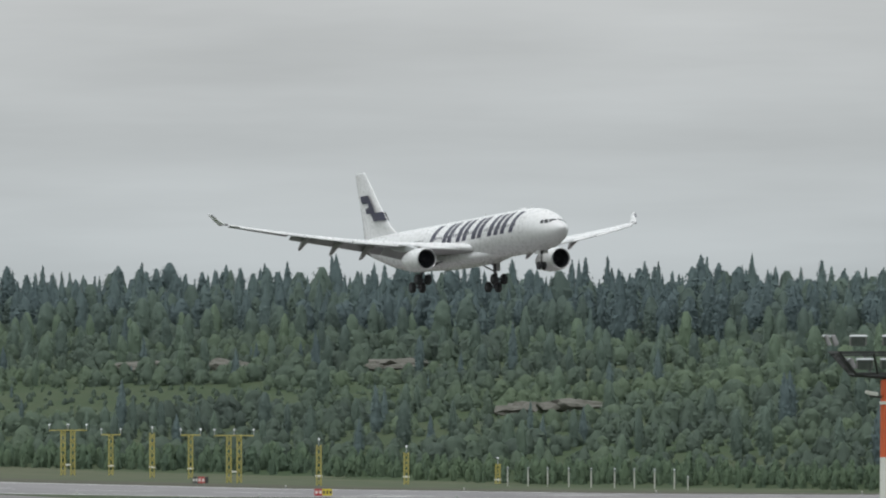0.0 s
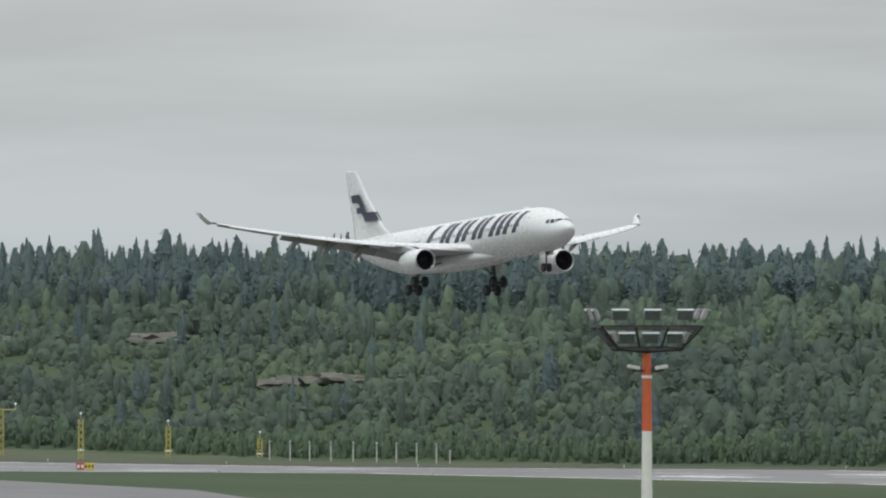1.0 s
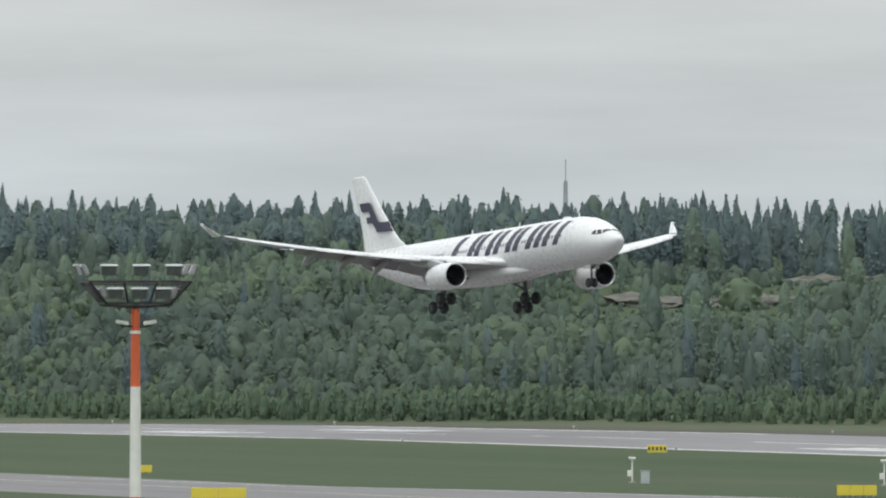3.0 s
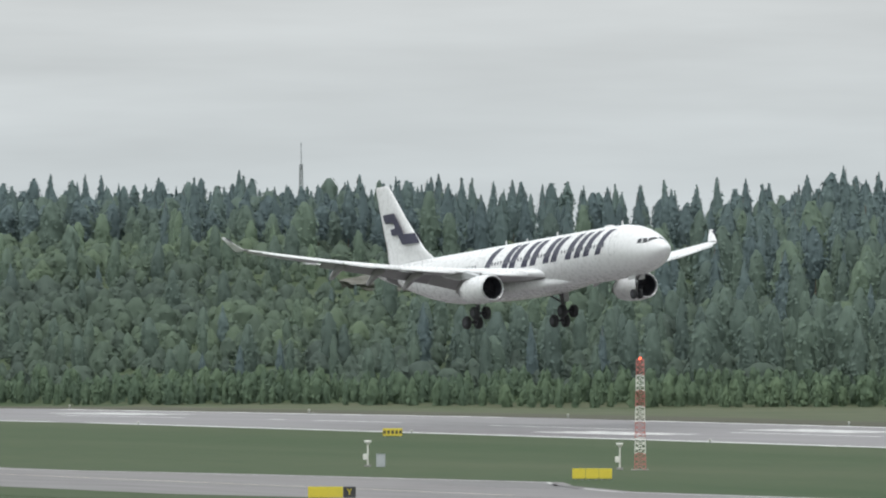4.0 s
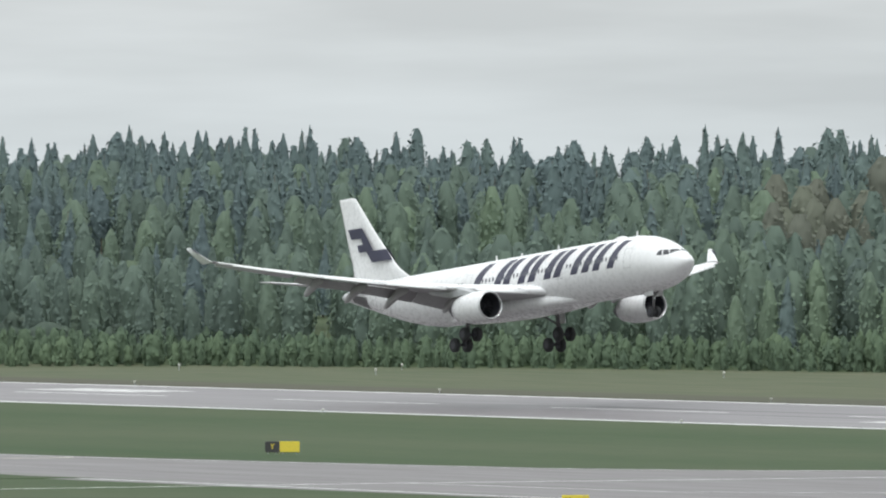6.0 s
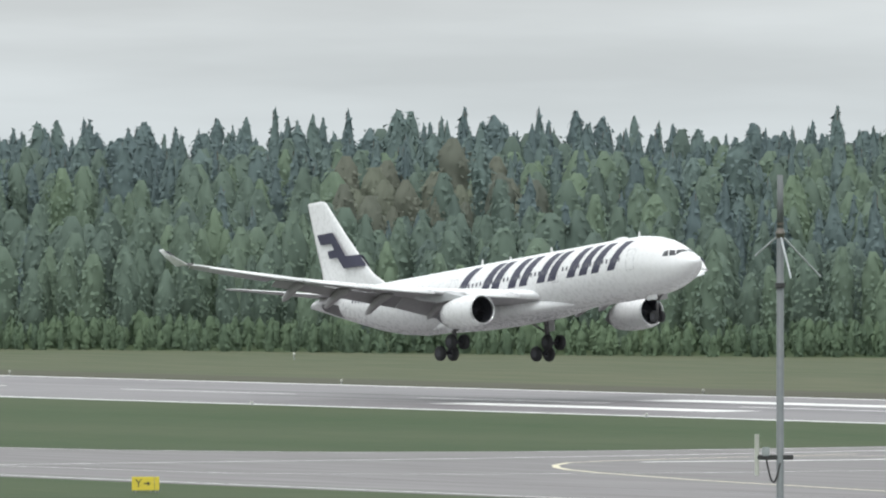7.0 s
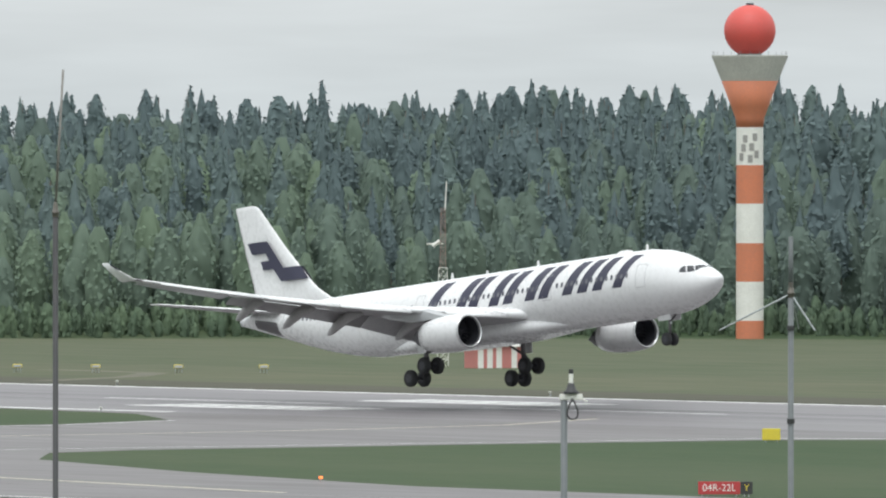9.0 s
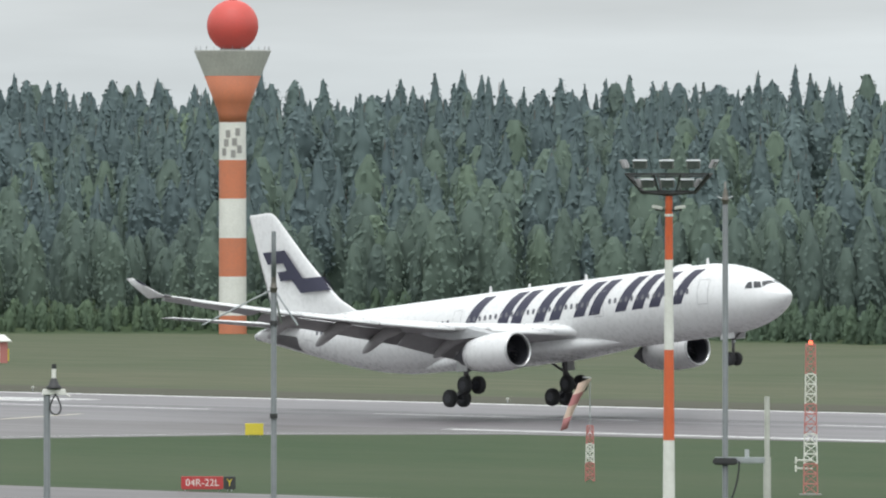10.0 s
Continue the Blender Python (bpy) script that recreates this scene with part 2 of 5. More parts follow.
# ---- the ground ----
HEAD = radians(-65.7066)                       # the runway's heading, from the x axis
HX, HY = math.cos(HEAD), math.sin(HEAD)
RUNWAY = 611.6                                 # the centre line's distance from the camera


def spot(s, c, z=None):
    """The place s metres along the runway's heading and c metres across it, on the ground unless z is given."""
    return Vector((HX * s - HY * c, HY * s + HX * c, height(s, c) if z is None else z))


def plan(x, y):
    return HX * x + HY * y, -HY * x + HX * y


def table(v, rows):
    return float(np.interp(v, [r[0] for r in rows], [r[1] for r in rows]))


DROP = ((-2600, -6.0), (-1900, -4.6), (-1590, -3.7), (-1480, -3.2), (-1360, -2.2), (-1245, -0.8), (-1120, -0.1), (-1000, 0.0), (3000, 0.0))
EDGE = ((-0.1108, 745), (-0.0618, 720), (-0.0105, 702), (-0.0003, 690), (0.0522, 668), (0.0964, 690), (0.1274, 722), (0.2055, 764), (0.2522, 812), (0.3000, 862), (0.3208, 862), (0.3441, 850), (0.3846, 838), (0.4939, 850))   # the wood's edge: bearing from the terrace, distance across


def ease(v, a, b):
    k = min(max((v - a) / (b - a), 0), 1)
    return k * k * (3 - 2 * k)


def bearing(s, c):
    return math.atan2(HX * s - HY * c, HY * s + HX * c)


def edge_at(s):
    """The wood's edge across from the place s along the runway."""
    c = 750.0
    for _ in range(8):
        c = 0.5 * c + 0.5 * table(bearing(s, c), EDGE)
    return c


def height(s, c):
    z = table(s, DROP)
    if c < 640:
        return z
    a = bearing(s, c)
    e = c - table(a, EDGE)
    if e > 0:
        w = ease(a, 0.05, 0.17)
        rate, top = 0.118 + (0.078 - 0.118) * w, 36.0 + (30.0 - 36.0) * w
        z += top * (1 - math.exp(-min(e, 330) * rate / top)) + ease(e, 20, 120) * 1.3 * noise.noise(Vector((s * 0.011, c * 0.011, 0.3)))
    return z


def steps(*runs):
    out = []
    for a, b, d in runs:
        out += list(np.arange(a, b, d))
    return out + [runs[-1][1]]


def sheet(name, ss, cs, material, lift=0.0, label="", kind="structure", category="ground", fn=None):
    """A sheet that follows the ground."""
    verts, faces = [], []
    for s in ss:
        for c in cs:
            verts.append(spot(s, c) + Vector((0, 0, lift)) if fn is None else fn(s, c))
    n = len(cs)
    for i in range(len(ss) - 1):
        for j in range(n - 1):
            faces.append((i * n + j, (i + 1) * n + j, (i + 1) * n + j + 1, i * n + j + 1))
    me = bpy.data.meshes.new(name)
    me.from_pydata(verts, [], faces)
    me.materials.append(material)
    for p in me.polygons:
        p.use_smooth = True
    return tagged(new(name, me), label, category, "", kind)


sheet("ground", steps((-4200, -2000, 100), (-2000, -700, 16), (-700, 2600, 150)),
      steps((-1500, 400, 100), (400, 640, 20), (640, 1100, 12), (1100, 4200, 150)), GRASS, label="mown airfield grass with dry patches, rising to a wooded hill")


def strip(name, s0, s1, c0, c1, material, lift, label="", category="road", step=12.0, slope=0.0):
    """A flat strip of pavement or paint that follows the ground and has a thin edge."""
    ns = max(2, int(abs(s1 - s0) / step) + 1)
    bm = bmesh.new()
    rows = []
    for i in range(ns + 1):
        s = s0 + (s1 - s0) * i / ns
        d = slope * (s - s0)
        a, b = spot(s, c0 + d), spot(s, c1 + d)
        up = Vector((0, 0, lift))
        rows.append([bm.verts.new(p) for p in (a - up, a + up, b + up, b - up)])
    for a, b in zip(rows, rows[1:]):
        for k in range(3):
            bm.faces.new((a[k], b[k], b[k + 1], a[k + 1]))
    bmesh.ops.recalc_face_normals(bm, faces=bm.faces)
    return tagged(link(name, bm, material), label, category, "", "structure")


strip("runway", -1900, 900, RUNWAY - 30, RUNWAY + 30, ASPHALT, 0.02, "long grey asphalt runway, pale and damp-looking", "runway")


# ---- places of single things ----
RADAR_AT = (376.55, 1233.82)
MAST_AT = (301.50, 1090.07)
FAR_AERIAL = (160.99, 2143.96, 36.38)
FLOODS = ((11.39, 299.78, 0.00, 3.82), (120.21, 346.75, 0.00, -22.0))
ROCKS = (
    (-1670.20, 777.10, 11.40, 1.50),
    (-1683.10, 773.20, 7.60, 1.50),
    (-2049.50, 865.40, 20.20, 1.50),
    (-2024.00, 868.50, 10.90, 1.50),
    (-2158.90, 1007.00, 17.70, 1.50),
    (-2055.60, 978.30, 20.70, 1.50),
    (-1989.50, 930.30, 9.10, 1.50),
    (-1554.90, 868.50, 16.20, 1.50),
    (-1567.20, 866.40, 8.90, 1.50),
    (-1626.30, 933.10, 13.90, 1.50),
    (-1635.70, 952.20, 17.20, 1.50),
    (-1551.40, 883.10, 10.30, 1.50),
    (-1637.60, 947.60, 9.40, 1.50),
    (-1818.10, 926.90, 10.10, 1.50),
    (-1941.00, 869.00, 14.00, 1.50),
    (-1952.30, 871.70, 10.60, 1.50),
)
MEADOWS = (((-1931, 807), 130, 22), ((-1922, 788), 90, 18), ((-1509, 844), 60, 20), ((-2005, 948), 60, 16), ((-1571, 897), 60, 16))
POLE_B, POLE_C, POLE_G, POLE_L, POLE_I = (31.92, 146.56), (35.15, 145.82), (44.29, 143.31), (41.49, 144.15), (49.82, 141.49)


def aerial_poles():
    b = pole("aerial_pole", "grey aerial pole with slanting ground rods", POLE_B, 21.45, 0.047, POLEGREY, 20.74, 0.045, ((-0.32, 0.1, -0.33), (0.14, -0.5, -0.62), (0.52, 0.2, -0.60), (0.12, 0.4, -0.5)), (20.0,))
    side_aerial(b, 17.8, -0.30, 0.53)
    pole("aerial_pole", "dark pole with a tall thin whip aerial", POLE_C, 22.56, 0.036, DULLBLACK, 20.76, 0.018, lean=0.10)
    pole("aerial_pole", "grey aerial pole with slanting ground rods", POLE_G, 20.41, 0.037, POLEGREY, 19.72, 0.034, ((-0.92, 0.1, -0.52), (0.31, -0.1, -0.52), (0.1, 0.5, -0.5)), (19.2, 18.0))
    i = pole("aerial_pole", "grey aerial pole with a side bracket", POLE_I, 21.05, 0.036, POLEGREY, 20.86, 0.016, ((-0.1, 0, 0.0), (0.1, 0, 0.0)))
    bm = bmesh.new()
    box(bm, -0.14, 0.58, -0.04, 0.04, 17.42, 17.50, 0.01)
    part("bracket", bm, GALV, i)
    bm = bmesh.new()
    box(bm, -0.16, 0.16, -0.07, 0.07, 17.40, 17.49, 0.02)
    part("clamp", bm, DULLBLACK, i)
    bm = bmesh.new()
    rod(bm, (0.54, 0, 16.6), (0.54, 0, 17.5), 0.05, n=12)
    rod(bm, (0.54, 0, 17.5), (0.54, 0, 18.28), 0.034, n=12)
    part("side_tube", bm, POSTPALE, i, "pale side aerial tube")
    bm = bmesh.new()
    rod(bm, (0.28, 0, 17.5), (0.28, 0, 17.6), 0.03)
    part("box", bm, LAMPGLASS, i)
    bm = bmesh.new()
    pts = [Vector((0.18 - 0.16 * f * f, -0.05, 17.45 - 0.62 * f)) for f in [k / 8 for k in range(9)]]
    for a, c in zip(pts, pts[1:]):
        rod(bm, a, c, 0.014, n=6)
    part("cable", bm, DULLBLACK, i)
    l = pole("beacon_pole", "grey pole with a black and white beacon aerial", POLE_L, 18.34, 0.044, POLEGREY)
    bm = bmesh.new()
    box(bm, -0.06, 0.24, -0.05, 0.05, 18.30, 18.38, 0.01)
    rod(bm, (0.2, 0, 18.34), (0.3, -0.05, 18.28), 0.01)
    part("bracket", bm, MASTWHITE, l, "white bracket")
    bm = bmesh.new()
    lathe(bm, [(18.38, 0.1), (18.41, 0.1), (18.43, 0.07), (18.5, 0.045), (18.52, 0.034)], (0.09, 0, 0), "z", 16, True)
    part("beacon_foot", bm, DULLBLACK, l, "black conical foot", True)
    for z0, z1, mt in ((18.52, 18.64, MASTWHITE), (18.64, 18.70, DULLBLACK)):
        bm = bmesh.new()
        rod(bm, (0.09, 0, z0), (0.09, 0, z1), 0.03, n=14)
        part("beacon_tube", bm, mt, l)
    bm = bmesh.new()
    pts = [Vector((0.11 + 0.07 * math.sin(f * math.pi * 2), -0.05, 18.32 - 0.27 * math.sin(f * math.pi))) for f in [k / 12 for k in range(13)]]
    for a, c in zip(pts, pts[1:]):
        rod(bm, a, c, 0.012, n=6)
    part("cable", bm, DULLBLACK, l, "black cable loop")


# ---- pavements and paint ----
def flat(name, pts, material, lift, label, category="taxiway"):
    """A paved area with a thin edge, outlined in plan by (along, across) pairs."""
    bm = bmesh.new()
    vs = [bm.verts.new(spot(s, c, lift)) for s, c in pts]
    bm.faces.new(vs)
    r = bmesh.ops.extrude_face_region(bm, geom=list(bm.faces))
    for v in [g for g in r["geom"] if isinstance(g, bmesh.types.BMVert)]:
        v.co.z -= lift + 0.1
    bmesh.ops.triangulate(bm, faces=[f for f in bm.faces if len(f.verts) > 4])
    bmesh.ops.recalc_face_normals(bm, faces=bm.faces)
    return tagged(link(name, bm, material), label, category, "", "structure")


def ribbon(name, pts, width, material, lift, label, category="road marking"):
    """A painted line along a run of plan points."""
    bm = bmesh.new()
    prev = None
    for i, (s, c) in enumerate(pts):
        a, b = pts[max(i - 1, 0)], pts[min(i + 1, len(pts) - 1)]
        d = Vector((b[0] - a[0], b[1] - a[1])).normalized()
        row = [bm.verts.new(spot(s - d.y * k * width / 2, c + d.x * k * width / 2) + Vector((0, 0, lift))) for k in (-1, 1)]
        if prev:
            bm.faces.new((prev[0], row[0], row[1], prev[1]))
        prev = row
    bmesh.ops.recalc_face_normals(bm, faces=bm.faces)
    for f in bm.faces:
        if f.normal.z < 0:
            f.normal_flip()
    return tagged(link(name, bm, material), label, category, "", "structure")


def run(s0, s1, c, n=20):
    return [(s0 + (s1 - s0) * i / n, c) for i in range(n + 1)]


sheet("dry_verge", steps((-1900, -700, 16), (-700, 900, 100)), (0.0, 0.06, 0.2, 0.45, 0.75, 1.0), DRYGRASS, label="olive and brown dry grass verge beyond the runway",
      fn=lambda s, k: spot(s, RUNWAY + 30.5 + k * (edge_at(s) + 2 - RUNWAY - 30.5)) + Vector((0, 0, 0.03)))
strip("taxiway", -1900, 800, 434, 468, TAXI, 0.012, "grey asphalt parallel taxiway", "taxiway")
strip("worn_shoulder", -1900, -560, RUNWAY + 30.2, RUNWAY + 47, WORNVERGE, 0.04, "brown worn soil shoulder along the runway", "verge")
flat("taxiway_link", ((-905, 452), (-902, 466.5), (-880, 474), (-852, 479), (-838, 481.5), (-826, 475.5), (-806, 469.5), (-780, 472), (-756, 476.5), (-732, 482), (-719, 490), (-711.5, 503), (-708.5, 522), (-708, 550), (-714, 566), (-732, 577),
                      (-768, 582.5), (-560, 582.5), (-625, 576), (-637, 562), (-642, 535), (-645, 508), (-643, 499), (-630, 488), (-600, 477), (-560, 466.5), (-500, 462), (-500, 452)), TAXI, 0.018, "wide grey asphalt link between taxiway and runway")
flat("taxiway_bend", ((-1420, 436), (-1420, 523), (-1168, 505), (-1110, 500), (-1072, 488), (-1000, 470), (-950, 465), (-950, 436)), TAXI, 0.016, "brownish grey asphalt where the taxiway widens")
flat("grass_island", ((-826, 420), (-822, 432), (-801, 438), (-783, 437.5), (-768, 439), (-749, 438.8), (-734, 437), (-725.5, 437.7), (-728.5, 430), (-731.5, 420)), GRASS, 0.03, "narrow grass wedge beside the taxiway", "grass")
flat("damp_patch", ((-850, 472.5), (-843, 478.8), (-834, 478), (-824, 474.2), (-815, 470.5), (-824, 467.2), (-838, 469)), DAMP, 0.024, "dark damp patch on the taxiway", "stain")
for c in (RUNWAY - 28.8, RUNWAY + 28.8):
    ribbon("runway_edge_line", run(-1900, -735 if c < RUNWAY else 900, c, 80), 1.6, LINE, 0.026, "white runway edge line")
ribbon("runway_edge_line", run(-640, 900, RUNWAY - 28.8, 40), 1.6, LINE, 0.026, "white runway edge line")
for s in range(-1880, 900, 50):
    ribbon("centre_dash", run(s, s + 30, RUNWAY, 2), 0.9, LINE, 0.026, "white runway centre line dash")
for s, ln in ((-1352, 22.5), (-1200, 22.5), (-1043, 22), (-757, 25), (-858, 43)):
    for k in (-1, 1):
        if ln > 30:
            ribbon("aiming_bar", run(s, s + ln, RUNWAY + k * 11.5, 4), 5.5, LINE, 0.026, "broad white aiming point bar")
        else:
            for w in (9.5, 12.5, 15.5):
                ribbon("touchdown_bar", run(s, s + ln, RUNWAY + k * w, 2), 1.8, LINE, 0.026, "white touchdown zone bar")
for c, w, s0, s1 in ((RUNWAY - 5.3, 2.6, -900, -350), (RUNWAY + 5.3, 2.6, -930, -380), (RUNWAY - 8.5, 1.0, -820, -500), (RUNWAY + 2.2, 0.9, -850, -420)):
    ribbon("tyre_marks", run(s0, s1, c, 24), w, RUBBER_MARK, 0.024, "dark streaks of tyre rubber", "tyre marks")
ribbon("taxi_edge_line", [(-1500, 435.5), (-800, 436), (-700, 436.5), (-640, 436), (-520, 435.5), (200, 435.5)], 0.5, LINE, 0.024, "pale taxiway edge line")
ribbon("taxi_edge_line", [(-950, 464), (-905, 465), (-880, 472.5), (-852, 477.5), (-838, 480), (-826, 474), (-806, 468), (-780, 470.5), (-756, 475), (-733, 480.5), (-717.5, 491), (-710, 504), (-707, 524), (-706.5, 550), (-712, 565)], 0.35, LINE, 0.024, "pale taxiway edge line")
ribbon("taxi_edge_line", [(-704, 400), (-703, 430), (-702, 446), (-699, 468), (-696.5, 486), (-696, 506), (-698, 530)], 0.6, LINE, 0.026, "white line across the taxiway link")
ribbon("taxi_edge_line", [(-1500, 451), (-700, 449), (-672, 452), (-662, 462), (-655, 480), (-651, 505), (-646, 536), (-641, 563), (-626, 580)], 0.35, LINE, 0.024, "white line through the taxiway link")
ribbon("taxi_centre_line", [(-688, 512), (-682.5, 522), (-681, 535), (-681, 556), (-684, 575), (-695, 594)], 0.5, YLINE, 0.026, "yellow taxiway centre line, curving")
ribbon("taxi_centre_line", [(-691, 520), (-688.5, 508), (-686.8, 499.6), (-685, 493), (-682.5, 487.5), (-677.4, 482.7), (-672, 479), (-666.9, 476.3), (-658, 473), (-640, 468), (-600, 460), (-560, 453)], 0.55, YLINE, 0.026, "yellow taxiway centre line, hooking back")
ribbon("taxi_centre_line", [(-764, 433), (-770, 437), (-776.4, 442.5), (-780.5, 448), (-782.5, 454), (-781.7, 460), (-781, 469)], 0.7, YLINE, 0.028, "worn yellow line across the taxiway")
ribbon("stop_bar", [(-681, 493), (-678, 503.5), (-677, 513)], 1.5, LINE, 0.03, "broad white holding line")
ribbon("taxi_centre_line", run(-1500, -800, 455, 20), 0.3, YLINE, 0.026, "faded yellow taxiway centre line")
ribbon("pale_track", [(-880, 683), (-860, 680), (-848, 668), (-838, 650)], 3.0, GRAVEL, 0.05, "pale gravel access track", "track")
ribbon("pale_track", [(-853, 773), (-856, 786), (-858, 800)], 2.5, CONCRETEPALE, 0.06, "pale access track on the verge", "track")


def rocks():
    """Granite ledges that show between the shrubs."""
    rng = random.Random(11)
    for s, c, ln, tall in ROCKS:
        bm = bmesh.new()
        base = spot(s, c)
        bmesh.ops.create_icosphere(bm, subdivisions=3, radius=1)
        for v in bm.verts:
            k = 1 + 0.5 * noise.noise(v.co * 1.7 + Vector((s, c, 0))) + 0.4 * noise.noise(v.co * 4.3 + Vector((c, s, 0)))
            v.co = Vector((v.co.x * ln / 2, v.co.y * 4.5, v.co.z * tall)) * k
        ob = tagged(link("rock_ledge", bm, ROCK), "pale weathered granite ledge among shrubs", "rock", "granite ledges on the hill")
        ob.matrix_world = pose(base.x, base.y, base.z, 0, 0, rng.uniform(-12, 12))


rocks()

# ---- the woods ----
def quads_mesh(name, verts, faces, tints, material):
    me = bpy.data.meshes.new(name)
    me.vertices.add(len(verts))
    me.vertices.foreach_set("co", np.asarray(verts, np.float32).ravel())
    nf, k = faces.shape
    me.loops.add(nf * k)
    me.loops.foreach_set("vertex_index", np.asarray(faces, np.int32).ravel())
    me.polygons.add(nf)
    me.polygons.foreach_set("loop_start", np.arange(0, nf * k, k, dtype=np.int32))
    me.update(calc_edges=True)
    me.polygons.foreach_set("use_smooth", np.ones(nf, dtype=bool))
    at = me.attributes.new("tint", "FLOAT", "FACE")
    at.data.foreach_set("value", np.asarray(tints, np.float32))
    me.materials.append(material)
    return new(name, me)


def clump_faces(rng, centres, normals, size, tall=1.0):
    """One leaf clump (a ragged triangle) at each centre, turned at random but mostly facing outwards."""
    k = len(centres)
    nrm = unit(normals + np.array([0, 0, 0.2]) + rng.normal(0, 0.35, (k, 3)))
    b = unit(np.cross(nrm, rng.normal(0, 1, (k, 3))))
    t = np.cross(b, nrm)
    sz = size * rng.uniform(0.6, 1.35, (k, 1))
    q = np.stack([-t * sz * 0.5 - b * sz * 0.42, t * sz * 0.55 - b * sz * 0.3, -t * sz * 0.05 + b * sz * 0.6], 1)
    q[:, :, 2] *= tall
    return (centres[:, None, :] + q).reshape(-1, 3)


def unit(v):
    return v / (np.linalg.norm(v, axis=1)[:, None] + 1e-9)


def leafy_proto(rng, width, base, clumps, size, tall=1.4, rough=0.35, blunt=0.75, sides=11, levels=8, whorl=0.0):
    """A crown of unit height: an uneven upright mass of leaves, widest below its middle, with loose clumps standing proud of it."""
    sh = Vector(rng.uniform(-50, 50, 3))

    def at(a, f, k=1.0):
        r = width * 0.66 * (f + 0.10) ** 0.45 * (1 - f) ** blunt
        v = Vector((math.cos(a) * 1.7, math.sin(a) * 1.7, f * 2.6 / (0.3 + width)))
        r *= k * (1 + whorl * math.sin(f * 58 + 2.0 * math.cos(a))) * (1 + rough * (noise.noise(v + sh) + 0.7 * noise.noise(v * 2.3 + sh)))
        return np.array([r * math.cos(a), r * math.sin(a), base + (1 - base) * f])

    lean = rng.uniform(-0.03, 0.03, 2)
    grid = [[at(2 * math.pi * (j + 0.5 * (i % 2)) / sides, 0.985 * i / levels, rng.uniform(0.84, 1.0)) for j in range(sides)] for i in range(levels + 1)]
    faces = []
    for i in range(levels):
        for j in range(sides):
            k, lo, hi = (j + 1) % sides, i * sides, (i + 1) * sides
            faces += [(lo + j, lo + k, hi + j), (lo + k, hi + k, hi + j)]
    cs, ns = [], []
    for _ in range(clumps):
        a, f = rng.uniform(0, 6.2832), 1 - rng.uniform(0, 1) ** 0.6
        c = at(a, min(f, 0.97), rng.uniform(0.9, 1.26))
        cs.append(c)
        ns.append((math.cos(a), math.sin(a), 0.15 + 0.7 * f))
    core = np.array([p for row in grid for p in row])
    v = np.concatenate([core, clump_faces(rng, np.array(cs), unit(np.array(ns)), size, tall)])
    v[:, :2] += v[:, 2:3] * lean
    return v, np.concatenate([np.array(faces), len(core) + np.arange(clumps * 3).reshape(-1, 3)])


def trunk_proto(top, r):
    out = []
    for k in range(4):
        a, b = k * math.pi / 2, (k + 1) * math.pi / 2
        out += [(r * math.cos(a), r * math.sin(a), -0.03), (r * math.cos(b), r * math.sin(b), -0.03), (r * 0.25 * math.cos(b), r * 0.25 * math.sin(b), top), (r * 0.25 * math.cos(a), r * 0.25 * math.sin(a), top)]
    return np.array(out)


class Wood:
    """Many plants of one kind, joined."""

    def __init__(self, protos, trunk):
        self.protos, self.trunk, self.v, self.f, self.tint, self.w, self.count = protos, trunk, [], [], [], [], 0

    def plant(self, rng, at, tall, broad=1.0, tint=0.5):
        p, faces = self.protos[rng.integers(len(self.protos))]
        a = rng.uniform(0, 6.28)
        rot = np.array([[math.cos(a), -math.sin(a), 0], [math.sin(a), math.cos(a), 0], [0, 0, 1]])
        sc = np.array([tall * broad, tall * broad, tall])
        self.v.append((p @ rot.T) * sc + np.array(at))
        self.f.append(faces + self.count)
        self.count += len(p)
        self.tint.append(np.full(len(faces), tint))
        self.w.append(self.trunk * sc + np.array(at))

    def build(self, name, material, label, category):
        e = tagged(new(name), label, category, "", "stuff")
        c = quads_mesh("crown", np.concatenate(self.v), np.concatenate(self.f), np.concatenate(self.tint), material)
        w = np.concatenate(self.w)
        t = quads_mesh("trunk", w, np.arange(len(w)).reshape(-1, 4), np.zeros(len(w) // 4), BARK)
        c.parent = t.parent = e


